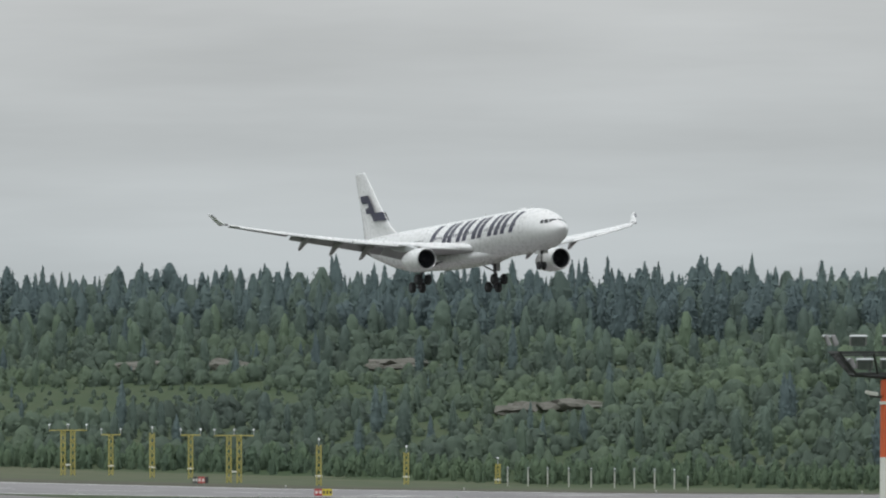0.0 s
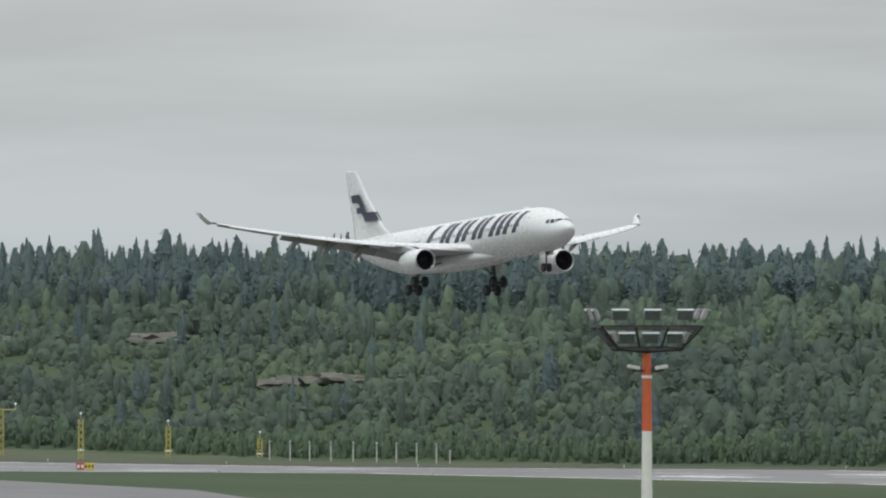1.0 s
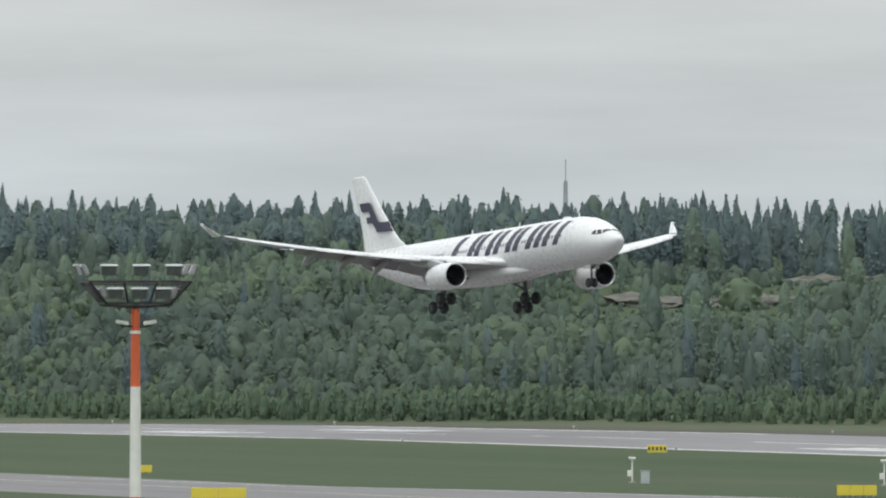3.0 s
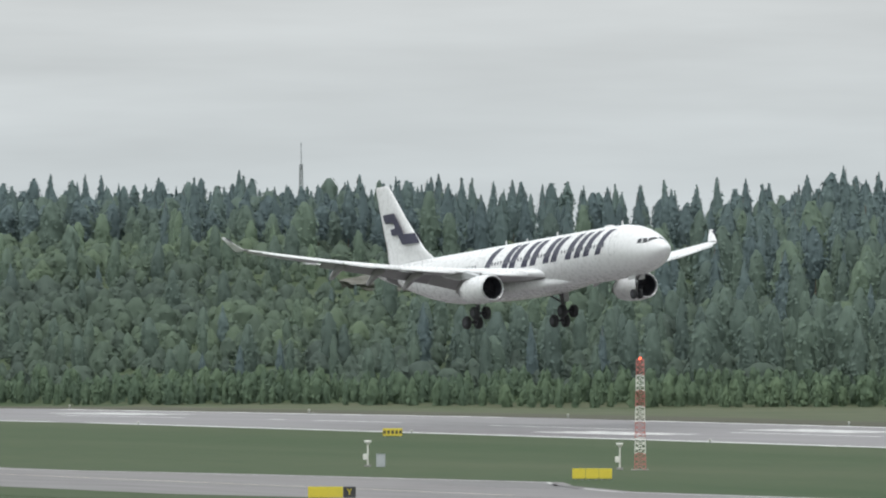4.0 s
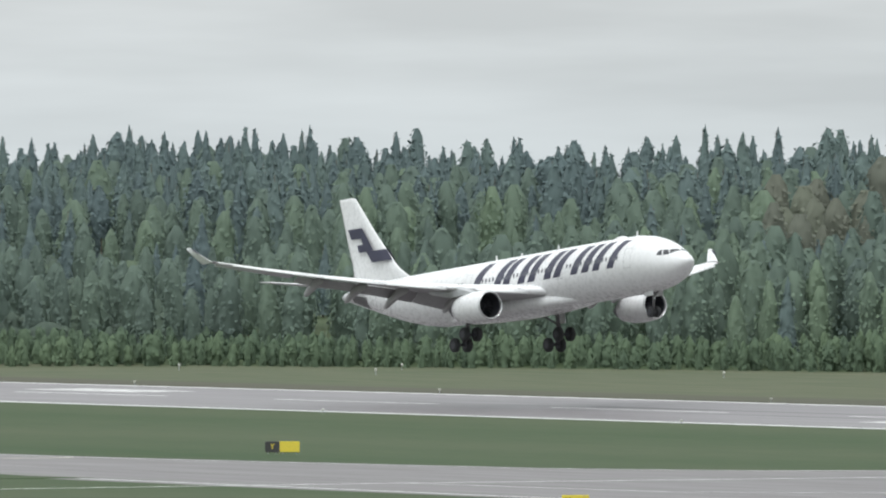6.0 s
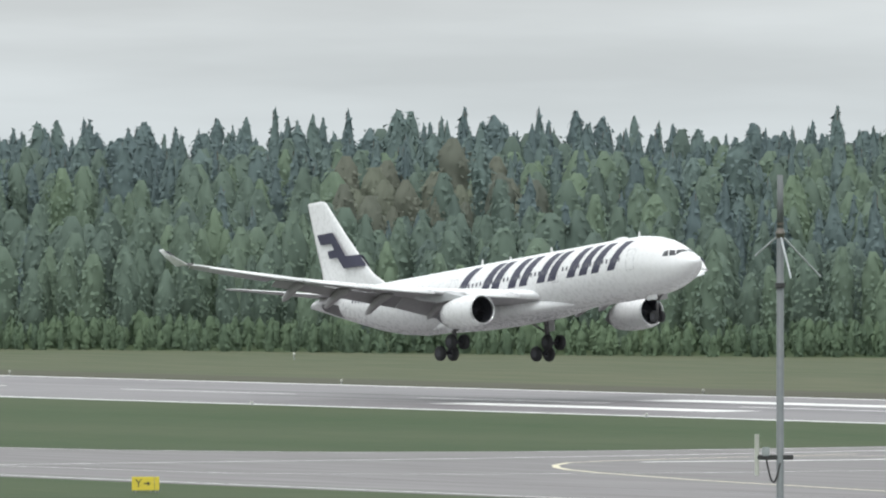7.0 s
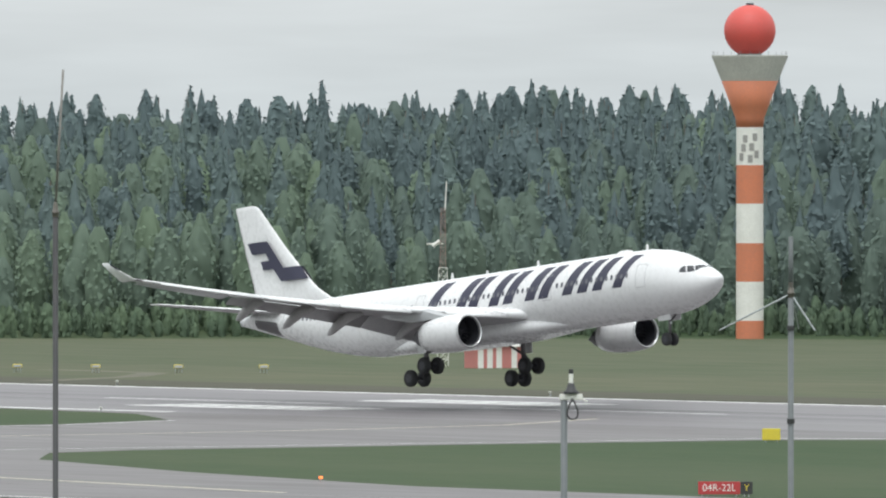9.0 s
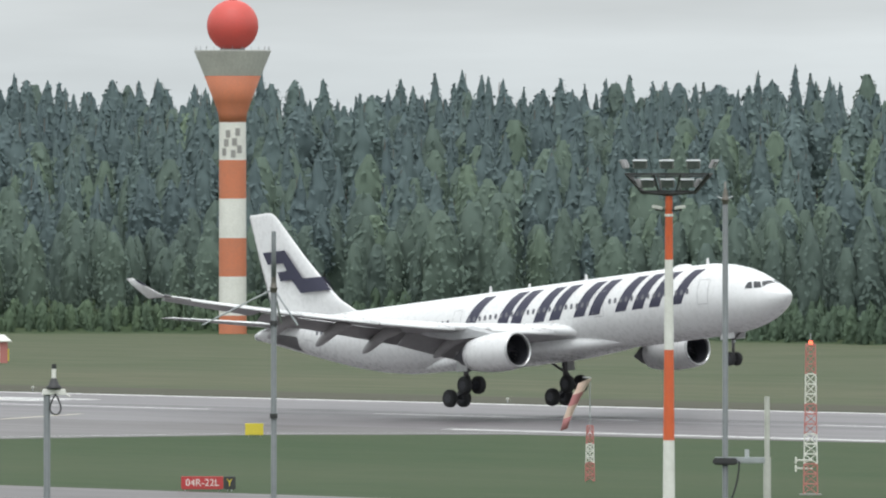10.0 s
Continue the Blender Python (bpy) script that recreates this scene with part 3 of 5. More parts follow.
def woods():
    rng = np.random.default_rng(7)
    shrub = Wood([leafy_proto(rng, rng.uniform(0.38, 0.6), 0.0, 84, 0.10, 1.8, 0.5, rng.uniform(0.4, 0.75), 8, 6) for _ in range(12)], trunk_proto(0.6, 0.012))
    sapling = Wood([leafy_proto(rng, rng.uniform(0.55, 0.9), 0.0, 72, 0.10, 1.3, 0.45, rng.uniform(0.4, 0.7), 7, 5) for _ in range(12)], trunk_proto(0.8, 0.012))
    birch = Wood([leafy_proto(rng, rng.uniform(0.29, 0.44), 0.02, 310, 0.037, 1.5, rng.uniform(0.35, 0.5), rng.uniform(0.40, 0.66), 9, 7) for _ in range(20)], trunk_proto(0.9, 0.008))
    aspen = Wood([leafy_proto(rng, 0.40, 0.05, 280, 0.034, 1.4, 0.4, 0.5) for _ in range(6)], trunk_proto(0.9, 0.008))
    spruce = Wood([leafy_proto(rng, rng.uniform(0.27, 0.42), 0.03, 200, 0.038, 1.3, 0.28, rng.uniform(0.85, 1.1), 8, 12, 0.14) for _ in range(14)], trunk_proto(0.95, 0.011))
    pine = Wood([leafy_proto(rng, rng.uniform(0.24, 0.36), rng.uniform(0.15, 0.4), 270, 0.040, 1.0, 0.6, rng.uniform(0.5, 0.8), 9, 8) for _ in range(10)], trunk_proto(0.85, 0.010))

    def hue(ss, c, spread=0.13):
        """A tree's tint: patches of darker and fresher growth."""
        k = noise.noise(Vector((ss * 0.012, c * 0.03, 1.5))) + 0.6 * noise.noise(Vector((ss * 0.05, c * 0.09, 4.5)))
        return min(max(0.45 + 0.6 * k + rng.normal(0, spread), 0.05), 0.95)

    def rows(e0, e1, gap, across, do, a0=-0.06, a1=0.375):
        e = e0
        while e < e1:
            a = a0
            while a < a1:
                aa = a + rng.uniform(-0.5, 0.5) * across / 1600
                ee = e + rng.uniform(-0.5, 0.5) * gap
                c = table(aa, EDGE) + ee
                d = c / (-HY * math.sin(aa) + HX * math.cos(aa))
                x, y = d * math.sin(aa), d * math.cos(aa)
                ss = HX * x + HY * y
                do(ss, ee, c, spot(ss, c), aa)
                a += across / d
            e += gap

    ledges = [(*spot(s, c).to_2d(), ln) for s, c, ln, _ in ROCKS]

    def bare(p):
        """How much the growth is kept low in front of the ledges and on the meadow."""
        r, a = math.hypot(p.x, p.y), math.atan2(p.x, p.y)
        for x, y, ln in ledges:
            d, off = math.hypot(x, y) - r, abs(math.atan2(x, y) - a) * r
            if -4 < d < 40 and off < ln * 0.5:
                return 0.2 + 0.4 * max(d, 0) / 40
        for (s0, c0), rs, rc in MEADOWS:
            ss, c = plan(p.x, p.y)
            if ((ss - s0) / rs) ** 2 + ((c - c0) / rc) ** 2 < 1 + 0.3 * noise.noise(Vector((ss * 0.05, c * 0.05, 3))):
                return 0.3
        return 1.0

    def fringe(ss, ee, c, p, a):                   # a hedge-like edge of young growth
        k = noise.noise(Vector((ss * 0.03, c * 0.03, 2.2)))
        tall = rng.uniform(2.0, 3.7) * (1 + 0.45 * k)
        shrub.plant(rng, p, tall, rng.uniform(0.8, 1.25), min(0.42 + 0.6 * hue(ss, c), 0.99))

    def young(ss, ee, c, p, a):                    # shrubs and saplings on the open hillside
        k = noise.noise(Vector((ss * 0.014, c * 0.04, 2.2))) + 0.5 * noise.noise(Vector((ss * 0.05, c * 0.08, 6.2)))
        if ease(a, 0.05, 0.17) > 0.75:
            return
        tall = rng.uniform(2.4, 4.6) * (1 + 0.8 * k) * bare(p)
        if rng.random() < 0.010 + 0.05 * max(-k, 0):
            spruce.plant(rng, p, tall * 1.6 + 0.8, 1.1, hue(ss, c))
        else:
            sapling.plant(rng, p - Vector((0, 0, 0.25 * tall)), max(tall, 0.8), rng.uniform(1.0, 1.7), hue(ss, c))

    def mid(ss, ee, c, p, a):                      # birch and aspen, with spruces in bands
        w = ease(a, 0.05, 0.17)
        k = noise.noise(Vector((ss * 0.013, c * 0.02, 5.1)))
        band = noise.noise(Vector((ss * 0.006, c * 0.025, 3.3)))
        thick = 0.14 + 0.86 * w if ee < 150 else 0.45 + 0.55 * w
        if rng.random() > thick or bare(p) < 1:
            return
        tall = (6.0 + 5.4 * w + ee * 0.008) * rng.uniform(0.72, 1.12) * (1 + 0.25 * k)
        if 0.176 < a < 0.1935 and 95 < ee < 175 and rng.random() < 0.75:
            aspen.plant(rng, p, tall, rng.uniform(0.95, 1.3), hue(ss, c))
        elif rng.random() < (0.03 if ee < 36 else 0.05 + 0.6 * max(band, 0) + 0.55 * ease(a, 0.215, 0.265)):
            (spruce if rng.random() < 0.8 else pine).plant(rng, p, tall * 1.15, rng.uniform(0.85, 1.2), hue(ss, c))
        else:
            birch.plant(rng, p, tall, rng.uniform(0.85, 1.3), hue(ss, c))

    def tallwood(ss, ee, c, p, a):                 # spruce and pine on the ridge
        w = ease(a, 0.05, 0.17)
        k = noise.noise(Vector((ss * 0.01, c * 0.012, 9.4)))
        if w < 0.5 and ee < 245:
            return
        tall = (10.9 + 2.3 * w + 1.7 * (1 - ease(a, 0.01, 0.05)) + 2.1 * ease(a, 0.105, 0.13) * (1 - ease(a, 0.175, 0.215)) + 1.5 * ease(a, 0.25, 0.285) * (1 - ease(a, 0.312, 0.342))) * (1 + 0.16 * k) * (rng.uniform(0.76, 0.98) if rng.random() < 0.8 else rng.uniform(0.98, 1.14))
        r = rng.random()
        if r < 0.30:
            pine.plant(rng, p, tall * 1.0, rng.uniform(0.8, 1.2), hue(ss, c))
        elif r < 0.46:
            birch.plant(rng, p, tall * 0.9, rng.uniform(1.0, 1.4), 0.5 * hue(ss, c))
        else:
            spruce.plant(rng, p, tall * 1.06, rng.uniform(0.8, 1.15), hue(ss, c))

    def under(ss, ee, c, p, a):                    # lower growth that closes the ridge
        k = noise.noise(Vector((ss * 0.01, c * 0.012, 9.4)))
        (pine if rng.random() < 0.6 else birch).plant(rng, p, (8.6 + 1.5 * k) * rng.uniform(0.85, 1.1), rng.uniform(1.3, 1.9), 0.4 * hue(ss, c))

    rows(0.5, 12.5, 2.6, 1.7, fringe)
    rows(14, 262, 5.8, 3.1, young, -0.06, 0.15)
    rows(12, 60, 8.0, 3.9, mid)
    rows(60, 250, 16.0, 4.6, mid)
    rows(165, 345, 19.0, 3.0, tallwood)
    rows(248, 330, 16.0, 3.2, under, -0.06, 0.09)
    shrub.build("shrub_growth", BUSH_LEAF, "dense light-green young shrubs along the wood edge", "shrubs")
    sapling.build("young_growth", SAPLING_LEAF, "low green saplings and bushes covering an open hillside", "shrubs")
    birch.build("birch_wood", BIRCH_HAZED, "mixed birch and aspen wood in fresh green leaf, lightened for haze", "wood")
    aspen.build("aspen_stand", BUD_LEAF, "brownish budding aspens among green birches", "wood")
    spruce.build("spruce_wood", SPRUCE_HAZED, "dark green spruces, blued for haze, with pointed ragged tops", "wood")
    pine.build("pine_wood", SPRUCE_HAZED, "tall pines with loose dark crowns, blued for haze, on the ridge", "wood")


woods()


# ---- the airliner: x runs forward, the origin lies 30 m behind the nose on the centre line ----
BODY = ((0.02, -0.30, -0.38, 0.04), (0.25, 0.00, -0.76, 0.46), (0.7, 0.27, -1.17, 0.86), (1.3, 0.59, -1.55, 1.26), (2.0, 0.94, -1.89, 1.63), (2.8, 1.37, -2.18, 1.97),
        (3.6, 1.76, -2.39, 2.25), (4.6, 2.14, -2.58, 2.50), (6.0, 2.50, -2.74, 2.71), (8.0, 2.75, -2.82, 2.80), (12.0, 2.82, -2.82, 2.82), (20.0, 2.82, -2.82, 2.82),
        (30.0, 2.82, -2.82, 2.82), (40.0, 2.82, -2.82, 2.82), (43.0, 2.82, -2.72, 2.79), (46.0, 2.82, -2.34, 2.68), (49.0, 2.81, -1.75, 2.46), (52.0, 2.79, -0.98, 2.10),
        (55.0, 2.74, -0.16, 1.66), (57.5, 2.64, 0.54, 1.22), (59.5, 2.48, 1.08, 0.80), (60.7, 2.28, 1.40, 0.48), (61.4, 2.06, 1.58, 0.24))

SAG = -0.42                                    # the hull's axis below the reference line


def body_at(d):
    cols = list(zip(*BODY))
    top, bot, half = (float(np.interp(d, cols[0], cols[k])) for k in (1, 2, 3))
    return top + SAG, bot + SAG, half


def skin(d, ang, lift=0.0, side=-1):
    """A point on the fuselage d metres behind the nose, ang degrees above the widest line, on the starboard (-1) or port (1) side."""
    top, bot, half = body_at(d)
    mid, tall = (top + bot) / 2, (top - bot) / 2
    a = radians(ang)
    return Vector((30 - d, side * (half + lift) * math.cos(a), mid + (tall + lift) * math.sin(a)))


def patch(bm, corners, side, lift, nu=4, nv=6):
    """A decal between four (d, angle) corners, bent over the fuselage."""
    (d0, a0), (d1, a1), (d2, a2), (d3, a3) = corners
    g = []
    for j in range(nv + 1):
        v = j / nv
        row = []
        for i in range(nu + 1):
            u = i / nu
            d = (d0 * (1 - u) + d1 * u) * (1 - v) + (d3 * (1 - u) + d2 * u) * v
            a = (a0 * (1 - u) + a1 * u) * (1 - v) + (a3 * (1 - u) + a2 * u) * v
            row.append(bm.verts.new(skin(d, a, lift, side)))
        g.append(row)
    for j in range(nv):
        for i in range(nu):
            q = (g[j][i], g[j][i + 1], g[j + 1][i + 1], g[j + 1][i])
            bm.faces.new(q if side > 0 else q[::-1])


def foil(chord, thick, n=9):
    """An aerofoil ring, leading edge at 0, running back to -chord: (x, z)."""
    xs = [(1 - math.cos(math.pi * k / (n - 1))) / 2 for k in range(n)]
    t = lambda x: 5 * thick * (0.2969 * math.sqrt(x) - 0.126 * x - 0.3516 * x * x + 0.2843 * x ** 3 - 0.1015 * x ** 4)
    up = [(-x * chord, (t(x) + 0.015 * math.sin(math.pi * x)) * chord) for x in xs]
    lo = [(-x * chord, (-t(x) * 0.8 + 0.015 * math.sin(math.pi * x)) * chord) for x in xs[-2:0:-1]]
    return up + lo


def washout(y):
    """The wing's twist towards the tip, as a slope."""
    return math.tan(radians(6.2 * min(1, max(0, y - 3) / 13)))


def surface(bm, stations, side=1, upright=False, twist=0.0):
    """A wing or tail surface through stations (span, leading edge behind the nose, chord, height, thickness)."""
    rings = []
    for y, le, chord, z, th in stations:
        if upright:
            rings.append([Vector((30 - le + x, zz, z)) for x, zz in foil(chord, th)])
        else:
            tw = math.tan(radians(twist)) if twist else washout(y)
            rings.append([Vector((30 - le + x, side * y, z + zz - x * tw)) for x, zz in foil(chord, th)])
    loft(bm, rings)


WING = ((1.5, 20.6, 12.6, -1.75, 0.14), (2.9, 21.5, 11.6, -1.65, 0.135), (6.0, 23.6, 9.9, -1.36, 0.125), (9.5, 25.9, 7.9, -0.98, 0.105), (15.0, 29.4, 6.0, -0.20, 0.082),
        (20.0, 32.6, 4.6, 0.72, 0.075), (25.0, 35.7, 3.3, 1.78, 0.075), (28.2, 37.7, 2.5, 2.50, 0.085), (28.9, 38.2, 2.25, 2.66, 0.085))


def wing_at(y):
    cols = list(zip(*WING))
    return [float(np.interp(y, cols[0], cols[k])) for k in (1, 2, 3)]


def wheel(name, at, r, w, parent):
    """A tyre lying across y, with a rim."""
    bm = bmesh.new()
    lathe(bm, [(-w / 2, r * 0.55), (-w / 2, r * 0.86), (-w * 0.36, r * 0.97), (0, r), (w * 0.36, r * 0.97), (w / 2, r * 0.86), (w / 2, r * 0.55)], at, "y", 28, True)
    tyre = part(name, bm, TYRE, parent, "black rubber tyre", True)
    bm = bmesh.new()
    lathe(bm, [(-w / 2 - 0.01, r * 0.5), (-w * 0.3, r * 0.42), (w * 0.3, r * 0.42), (w / 2 + 0.01, r * 0.5)], at, "y", 20, True)
    part("rim", bm, DARKMETAL, tyre, "dull metal wheel rim")


def airliner():
    plane = tagged(new("airliner"), "white twin-engined airliner with navy markings, gear down, landing", "airplane")
    # fuselage
    bm = bmesh.new()
    rings = []
    ds = [b[0] for b in BODY]
    ds = sorted(set(ds + [1.0, 1.65, 2.4, 3.2, 4.1, 5.2, 7.0, 16.0, 25.0, 35.0, 44.5, 47.5, 50.5, 53.5, 56.3, 58.6, 60.2]))
    for d in ds:
        top, bot, half = body_at(d)
        mid, tall = (top + bot) / 2, (top - bot) / 2
        rings.append([Vector((30 - d, half * math.cos(2 * math.pi * k / 56), mid + tall * math.sin(2 * math.pi * k / 56))) for k in range(56)])
    loft(bm, rings)
    body = part("fuselage", bm, WHITE, plane, "glossy white fuselage", True)
    bm = bmesh.new()
    loft(bm, [[Vector((30 - d, (body_at(d)[2] + 0.02) * math.cos(a), sum(body_at(d)[:2]) / 2 + ((body_at(d)[0] - body_at(d)[1]) / 2 + 0.02) * math.sin(a))) for a in [2 * math.pi * k / 24 for k in range(24)]] for d in (60.9, 61.15, 61.4)])
    part("tail_exhaust", bm, WINGGREY, plane, "grey metal exhaust at the tail cone", True)
    for side in (-1, 1):
        bm = bmesh.new()
        patch(bm, ((54.6, -52), (58.4, -42), (58.4, 8), (54.6, 0)), side, 0.012)
        part("stabiliser_plate", bm, DULLSTEEL, body, "bare dark metal skin below the tailplane", True)
    # belly fairing
    bm = bmesh.new()
    rings = []
    for d, w, zb, zt in ((15.0, 0.7, -2.55, -2.3), (17.5, 1.45, -2.78, -2.1), (20.0, 2.25, -3.02, -1.75), (24.0, 2.95, -3.26, -1.2), (30.0, 3.05, -3.32, -1.2), (35.0, 2.7, -3.22, -1.35), (38.0, 1.95, -3.04, -1.8), (41.0, 1.1, -2.8, -2.2), (43.5, 0.4, -2.6, -2.4)):
        ring = []
        for k in range(32):
            a = 2 * math.pi * k / 32
            c, s = math.cos(a), math.sin(a)
            ring.append(Vector((30 - d, w * math.copysign(abs(c) ** 0.7, c), (zt + zb) / 2 - 0.3 + (zt - zb) / 2 * math.copysign(abs(s) ** 0.8, s))))
        rings.append(ring)
    loft(bm, rings)
    part("belly_fairing", bm, WHITE, plane, "white wing-to-body fairing", True)
    # cockpit windows: three panes a side
    for side in (-1, 1):
        for c in (((1.80, 40), (2.32, 30), (2.62, 50), (2.22, 58)), ((2.42, 29), (2.98, 24.5), (2.98, 40), (2.72, 48)), ((1.45, 86), (1.76, 42), (2.12, 60), (1.9, 86))):
            bm = bmesh.new()
            patch(bm, c, side, 0.02)
            part("cockpit_window", bm, GLASS, body, "dark cockpit window pane", True)
    # cabin windows share one mesh a side
    for side in (-1, 1):
        bm = bmesh.new()
        tan = Vector((0, -side * math.sin(radians(14)), math.cos(radians(14))))
        vs = [bm.verts.new(Vector((0.15 * math.copysign(abs(math.cos(a)) ** 0.6, math.cos(a)), 0, 0)) + tan * (0.21 * math.copysign(abs(math.sin(a)) ** 0.6, math.sin(a)))) for a in [2 * math.pi * k / 12 for k in range(12)]]
        bm.faces.new(vs)
        bmesh.ops.recalc_face_normals(bm, faces=bm.faces)
        me = bpy.data.meshes.new("cabin_window")
        bm.to_mesh(me)
        bm.free()
        me.materials.append(CABIN)
        d = 8.4
        while d < 52:
            if not (17.4 < d < 19.2 or 33.8 < d < 35.6 or 38.2 < d < 38.9):
                p = skin(d, 14, 0.026, side)
                w = new("cabin_window", me)
                w.parent, w.location = body, p
            d += 0.62
        # doors: a thin raised outline each
        for d0, wd in ((6.2, 1.1), (17.8, 1.1), (34.2, 0.95), (52.5, 1.1)):
            bm = bmesh.new()
            t, a0, a1 = 0.05, -7, 33
            for c in (((d0, a0), (d0 + t, a0), (d0 + t, a1), (d0, a1)), ((d0 + wd, a0), (d0 + wd + t, a0), (d0 + wd + t, a1), (d0 + wd, a1)),
                      ((d0, a1), (d0 + wd, a1), (d0 + wd, a1 + 1.0), (d0, a1 + 1.0)), ((d0, a0 - 1.0), (d0 + wd, a0 - 1.0), (d0 + wd, a0), (d0, a0))):
                patch(bm, c, side, 0.012)
            part("cabin_door", bm, SEAM, body, "white cabin door with a thin grey outline", True)
        # the livery's slanted navy strokes
        for d0, wide in STROKES:
            bm = bmesh.new()
            patch(bm, ((d0, -4), (d0 - wide, -4), (d0 - wide - 1.6, 57), (d0 - 1.6, 57)), side, 0.014, 3, 10)
            part("livery_stroke", bm, NAVY, body, "slanted navy paint stroke", True)
    # aerials and the roof dome
    for d, h in ((8.8, 0.42), (22.5, 0.45), (33.5, 0.5), (29.0, 0.3)):
        bm = bmesh.new()
        loft(bm, [[Vector((30 - d + x * k, y * k, z)) for x, y in ((0.2, 0), (0, 0.03), (-0.25, 0), (0, -0.03))] for z, k in ((2.25, 1.0), (2.40 + h, 0.5))])
        part("aerial", bm, WHITE, plane, "small white blade aerial")
    bm = bmesh.new()
    loft(bm, [[Vector((30 - 11.6 + 1.1 * k * math.cos(a), 0.35 * k * math.sin(a), z)) for a in [2 * math.pi * j / 16 for j in range(16)]] for z, k in ((2.25, 1.0), (2.50, 0.8), (2.58, 0.4))])
    part("roof_dome", bm, WHITE, plane, "low white antenna dome", True)
    # wings
    for side in (-1, 1):
        bm = bmesh.new()
        surface(bm, WING, side)
        wing = part("wing", bm, [WHITE, SHADED_GREY], plane, "white swept wing, grey underside with shade in its colour", True)
        # Inboard downward faces take the grey that has shade mixed in.
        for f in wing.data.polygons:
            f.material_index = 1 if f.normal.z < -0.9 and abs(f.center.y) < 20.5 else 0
        # slats along the leading edge, drooped and set forward
        for y0, y1 in ((4.2, 8.2), (10.6, 15.4), (15.5, 20.4), (20.5, 27.6)):
            bm = bmesh.new()
            rings = []
            for y in (y0, (y0 + y1) / 2, y1):
                le, ch, z = wing_at(y)
                k = 0.16 * ch ** 0.7
                rings.append([Vector((30 - le + x * k + 0.28, side * y, z + zz * k - 0.12)) for x, zz in ((0.30, -0.28), (0.16, 0.02), (-0.25, 0.30), (-1.0, 0.52), (-0.95, 0.42), (-0.3, 0.16), (0.02, -0.12))])
            loft(bm, rings)
            part("slat", bm, WHITE, wing, "pale leading-edge slat, extended", True)
        # flaps, drooped; their grey has shade put into it
        for y0, y1 in ((3.1, 9.45), (9.5, 20.6)):
            bm = bmesh.new()
            rings = []
            for y in (y0, y0 * 0.5 + y1 * 0.5, y1):
                le, ch, z = wing_at(y)
                fc = 0.21 * ch if y > 9.6 else 0.20 * ch
                c, s = math.cos(radians(33)), math.sin(radians(33))
                rings.append([Vector((30 - le - ch * 0.89 + x * c + zz * s, side * y, z - 0.10 + ch * 0.89 * washout(y) + x * s * 1.0 + zz * c)) for x, zz in foil(fc, 0.13)])
            loft(bm, rings)
            part("flap", bm, SHADED_GREY, wing, "grey trailing-edge flap with shade in its colour, lowered for landing", True)
        # aileron, slightly down
        bm = bmesh.new()
        rings = []
        for y in (20.9, 24.4, 27.8):
            le, ch, z = wing_at(y)
            c, s = math.cos(radians(9)), math.sin(radians(9))
            rings.append([Vector((30 - le - ch * 0.84 + x * c, side * y, z - 0.01 + ch * 0.84 * washout(y) + x * s + zz)) for x, zz in foil(0.27 * ch, 0.12)])
        loft(bm, rings)
        part("aileron", bm, WINGGREY, wing, smooth=True)
        # flap track fairings
        for y, ln in ((6.7, 4.2), (11.7, 4.8), (15.3, 4.4), (19.0, 3.9)):
            le, ch, z = wing_at(y)
            bm = bmesh.new()
            rings = []
            for f, r in ((0, 0.04), (0.12, 0.22), (0.35, 0.37), (0.6, 0.40), (0.82, 0.34), (0.94, 0.2), (1, 0.05)):
                x = 30 - le - ch * 0.52 - ln * f
                zc = z - 0.34 + ch * 0.6 * washout(y) - max(0, f - 0.42) * ln * 0.46
                rings.append([Vector((x, side * y + 0.62 * r * math.cos(a), zc + 1.25 * r * math.sin(a))) for a in [2 * math.pi * j / 14 for j in range(14)]])
            loft(bm, rings)
            part("flap_fairing", bm, FAIRING, wing, "grey canoe-shaped flap track fairing", True)
        # dark joint below the winglet
        bm = bmesh.new()
        surface(bm, ((28.72, 38.0, 2.4, 2.62, 0.11), (28.98, 38.3, 2.2, 2.70, 0.11)), side)
        part("winglet_joint", bm, DULLSTEEL, wing, "dark joint strip", True)
        # winglet
        bm = bmesh.new()
        rings = []
        for y, le, ch, z in ((28.9, 38.35, 2.05, 2.68), (29.05, 38.6, 1.95, 2.80), (29.5, 39.7, 1.45, 3.5), (30.0, 40.9, 0.75, 4.32)):
            rings.append([Vector((30 - le + x, side * (y - zz * 0.9), z + zz * 0.4)) for x, zz in foil(ch, 0.08)])
        loft(bm, rings)
        part("winglet", bm, WHITE, wing, "pale grey upswept winglet", True)
        bm = bmesh.new()
        for q in (((39.75, 3.62), (39.95, 3.62), (40.75, 4.15), (40.55, 4.15)),):
            for off in (0.09, -0.09):
                bm.faces.new([bm.verts.new(Vector((30 - d, side * (29.55 + (z - 3.4) * 0.45 + off), z))) for d, z in q])
        part("winglet_mark", bm, NAVY, wing, "small navy mark")
        # wing root lamp
        bm = bmesh.new()
        bmesh.ops.create_uvsphere(bm, u_segments=10, v_segments=6, radius=0.20, matrix=Matrix.Translation((30 - 23.1, side * 4.2, -1.42)))
        part("landing_lamp", bm, LIT_WARM, wing, "lit landing lamp", True)
        # engine
        ex, ey, ez = 9.4, side * 9.37, -3.1
        bm = bmesh.new()
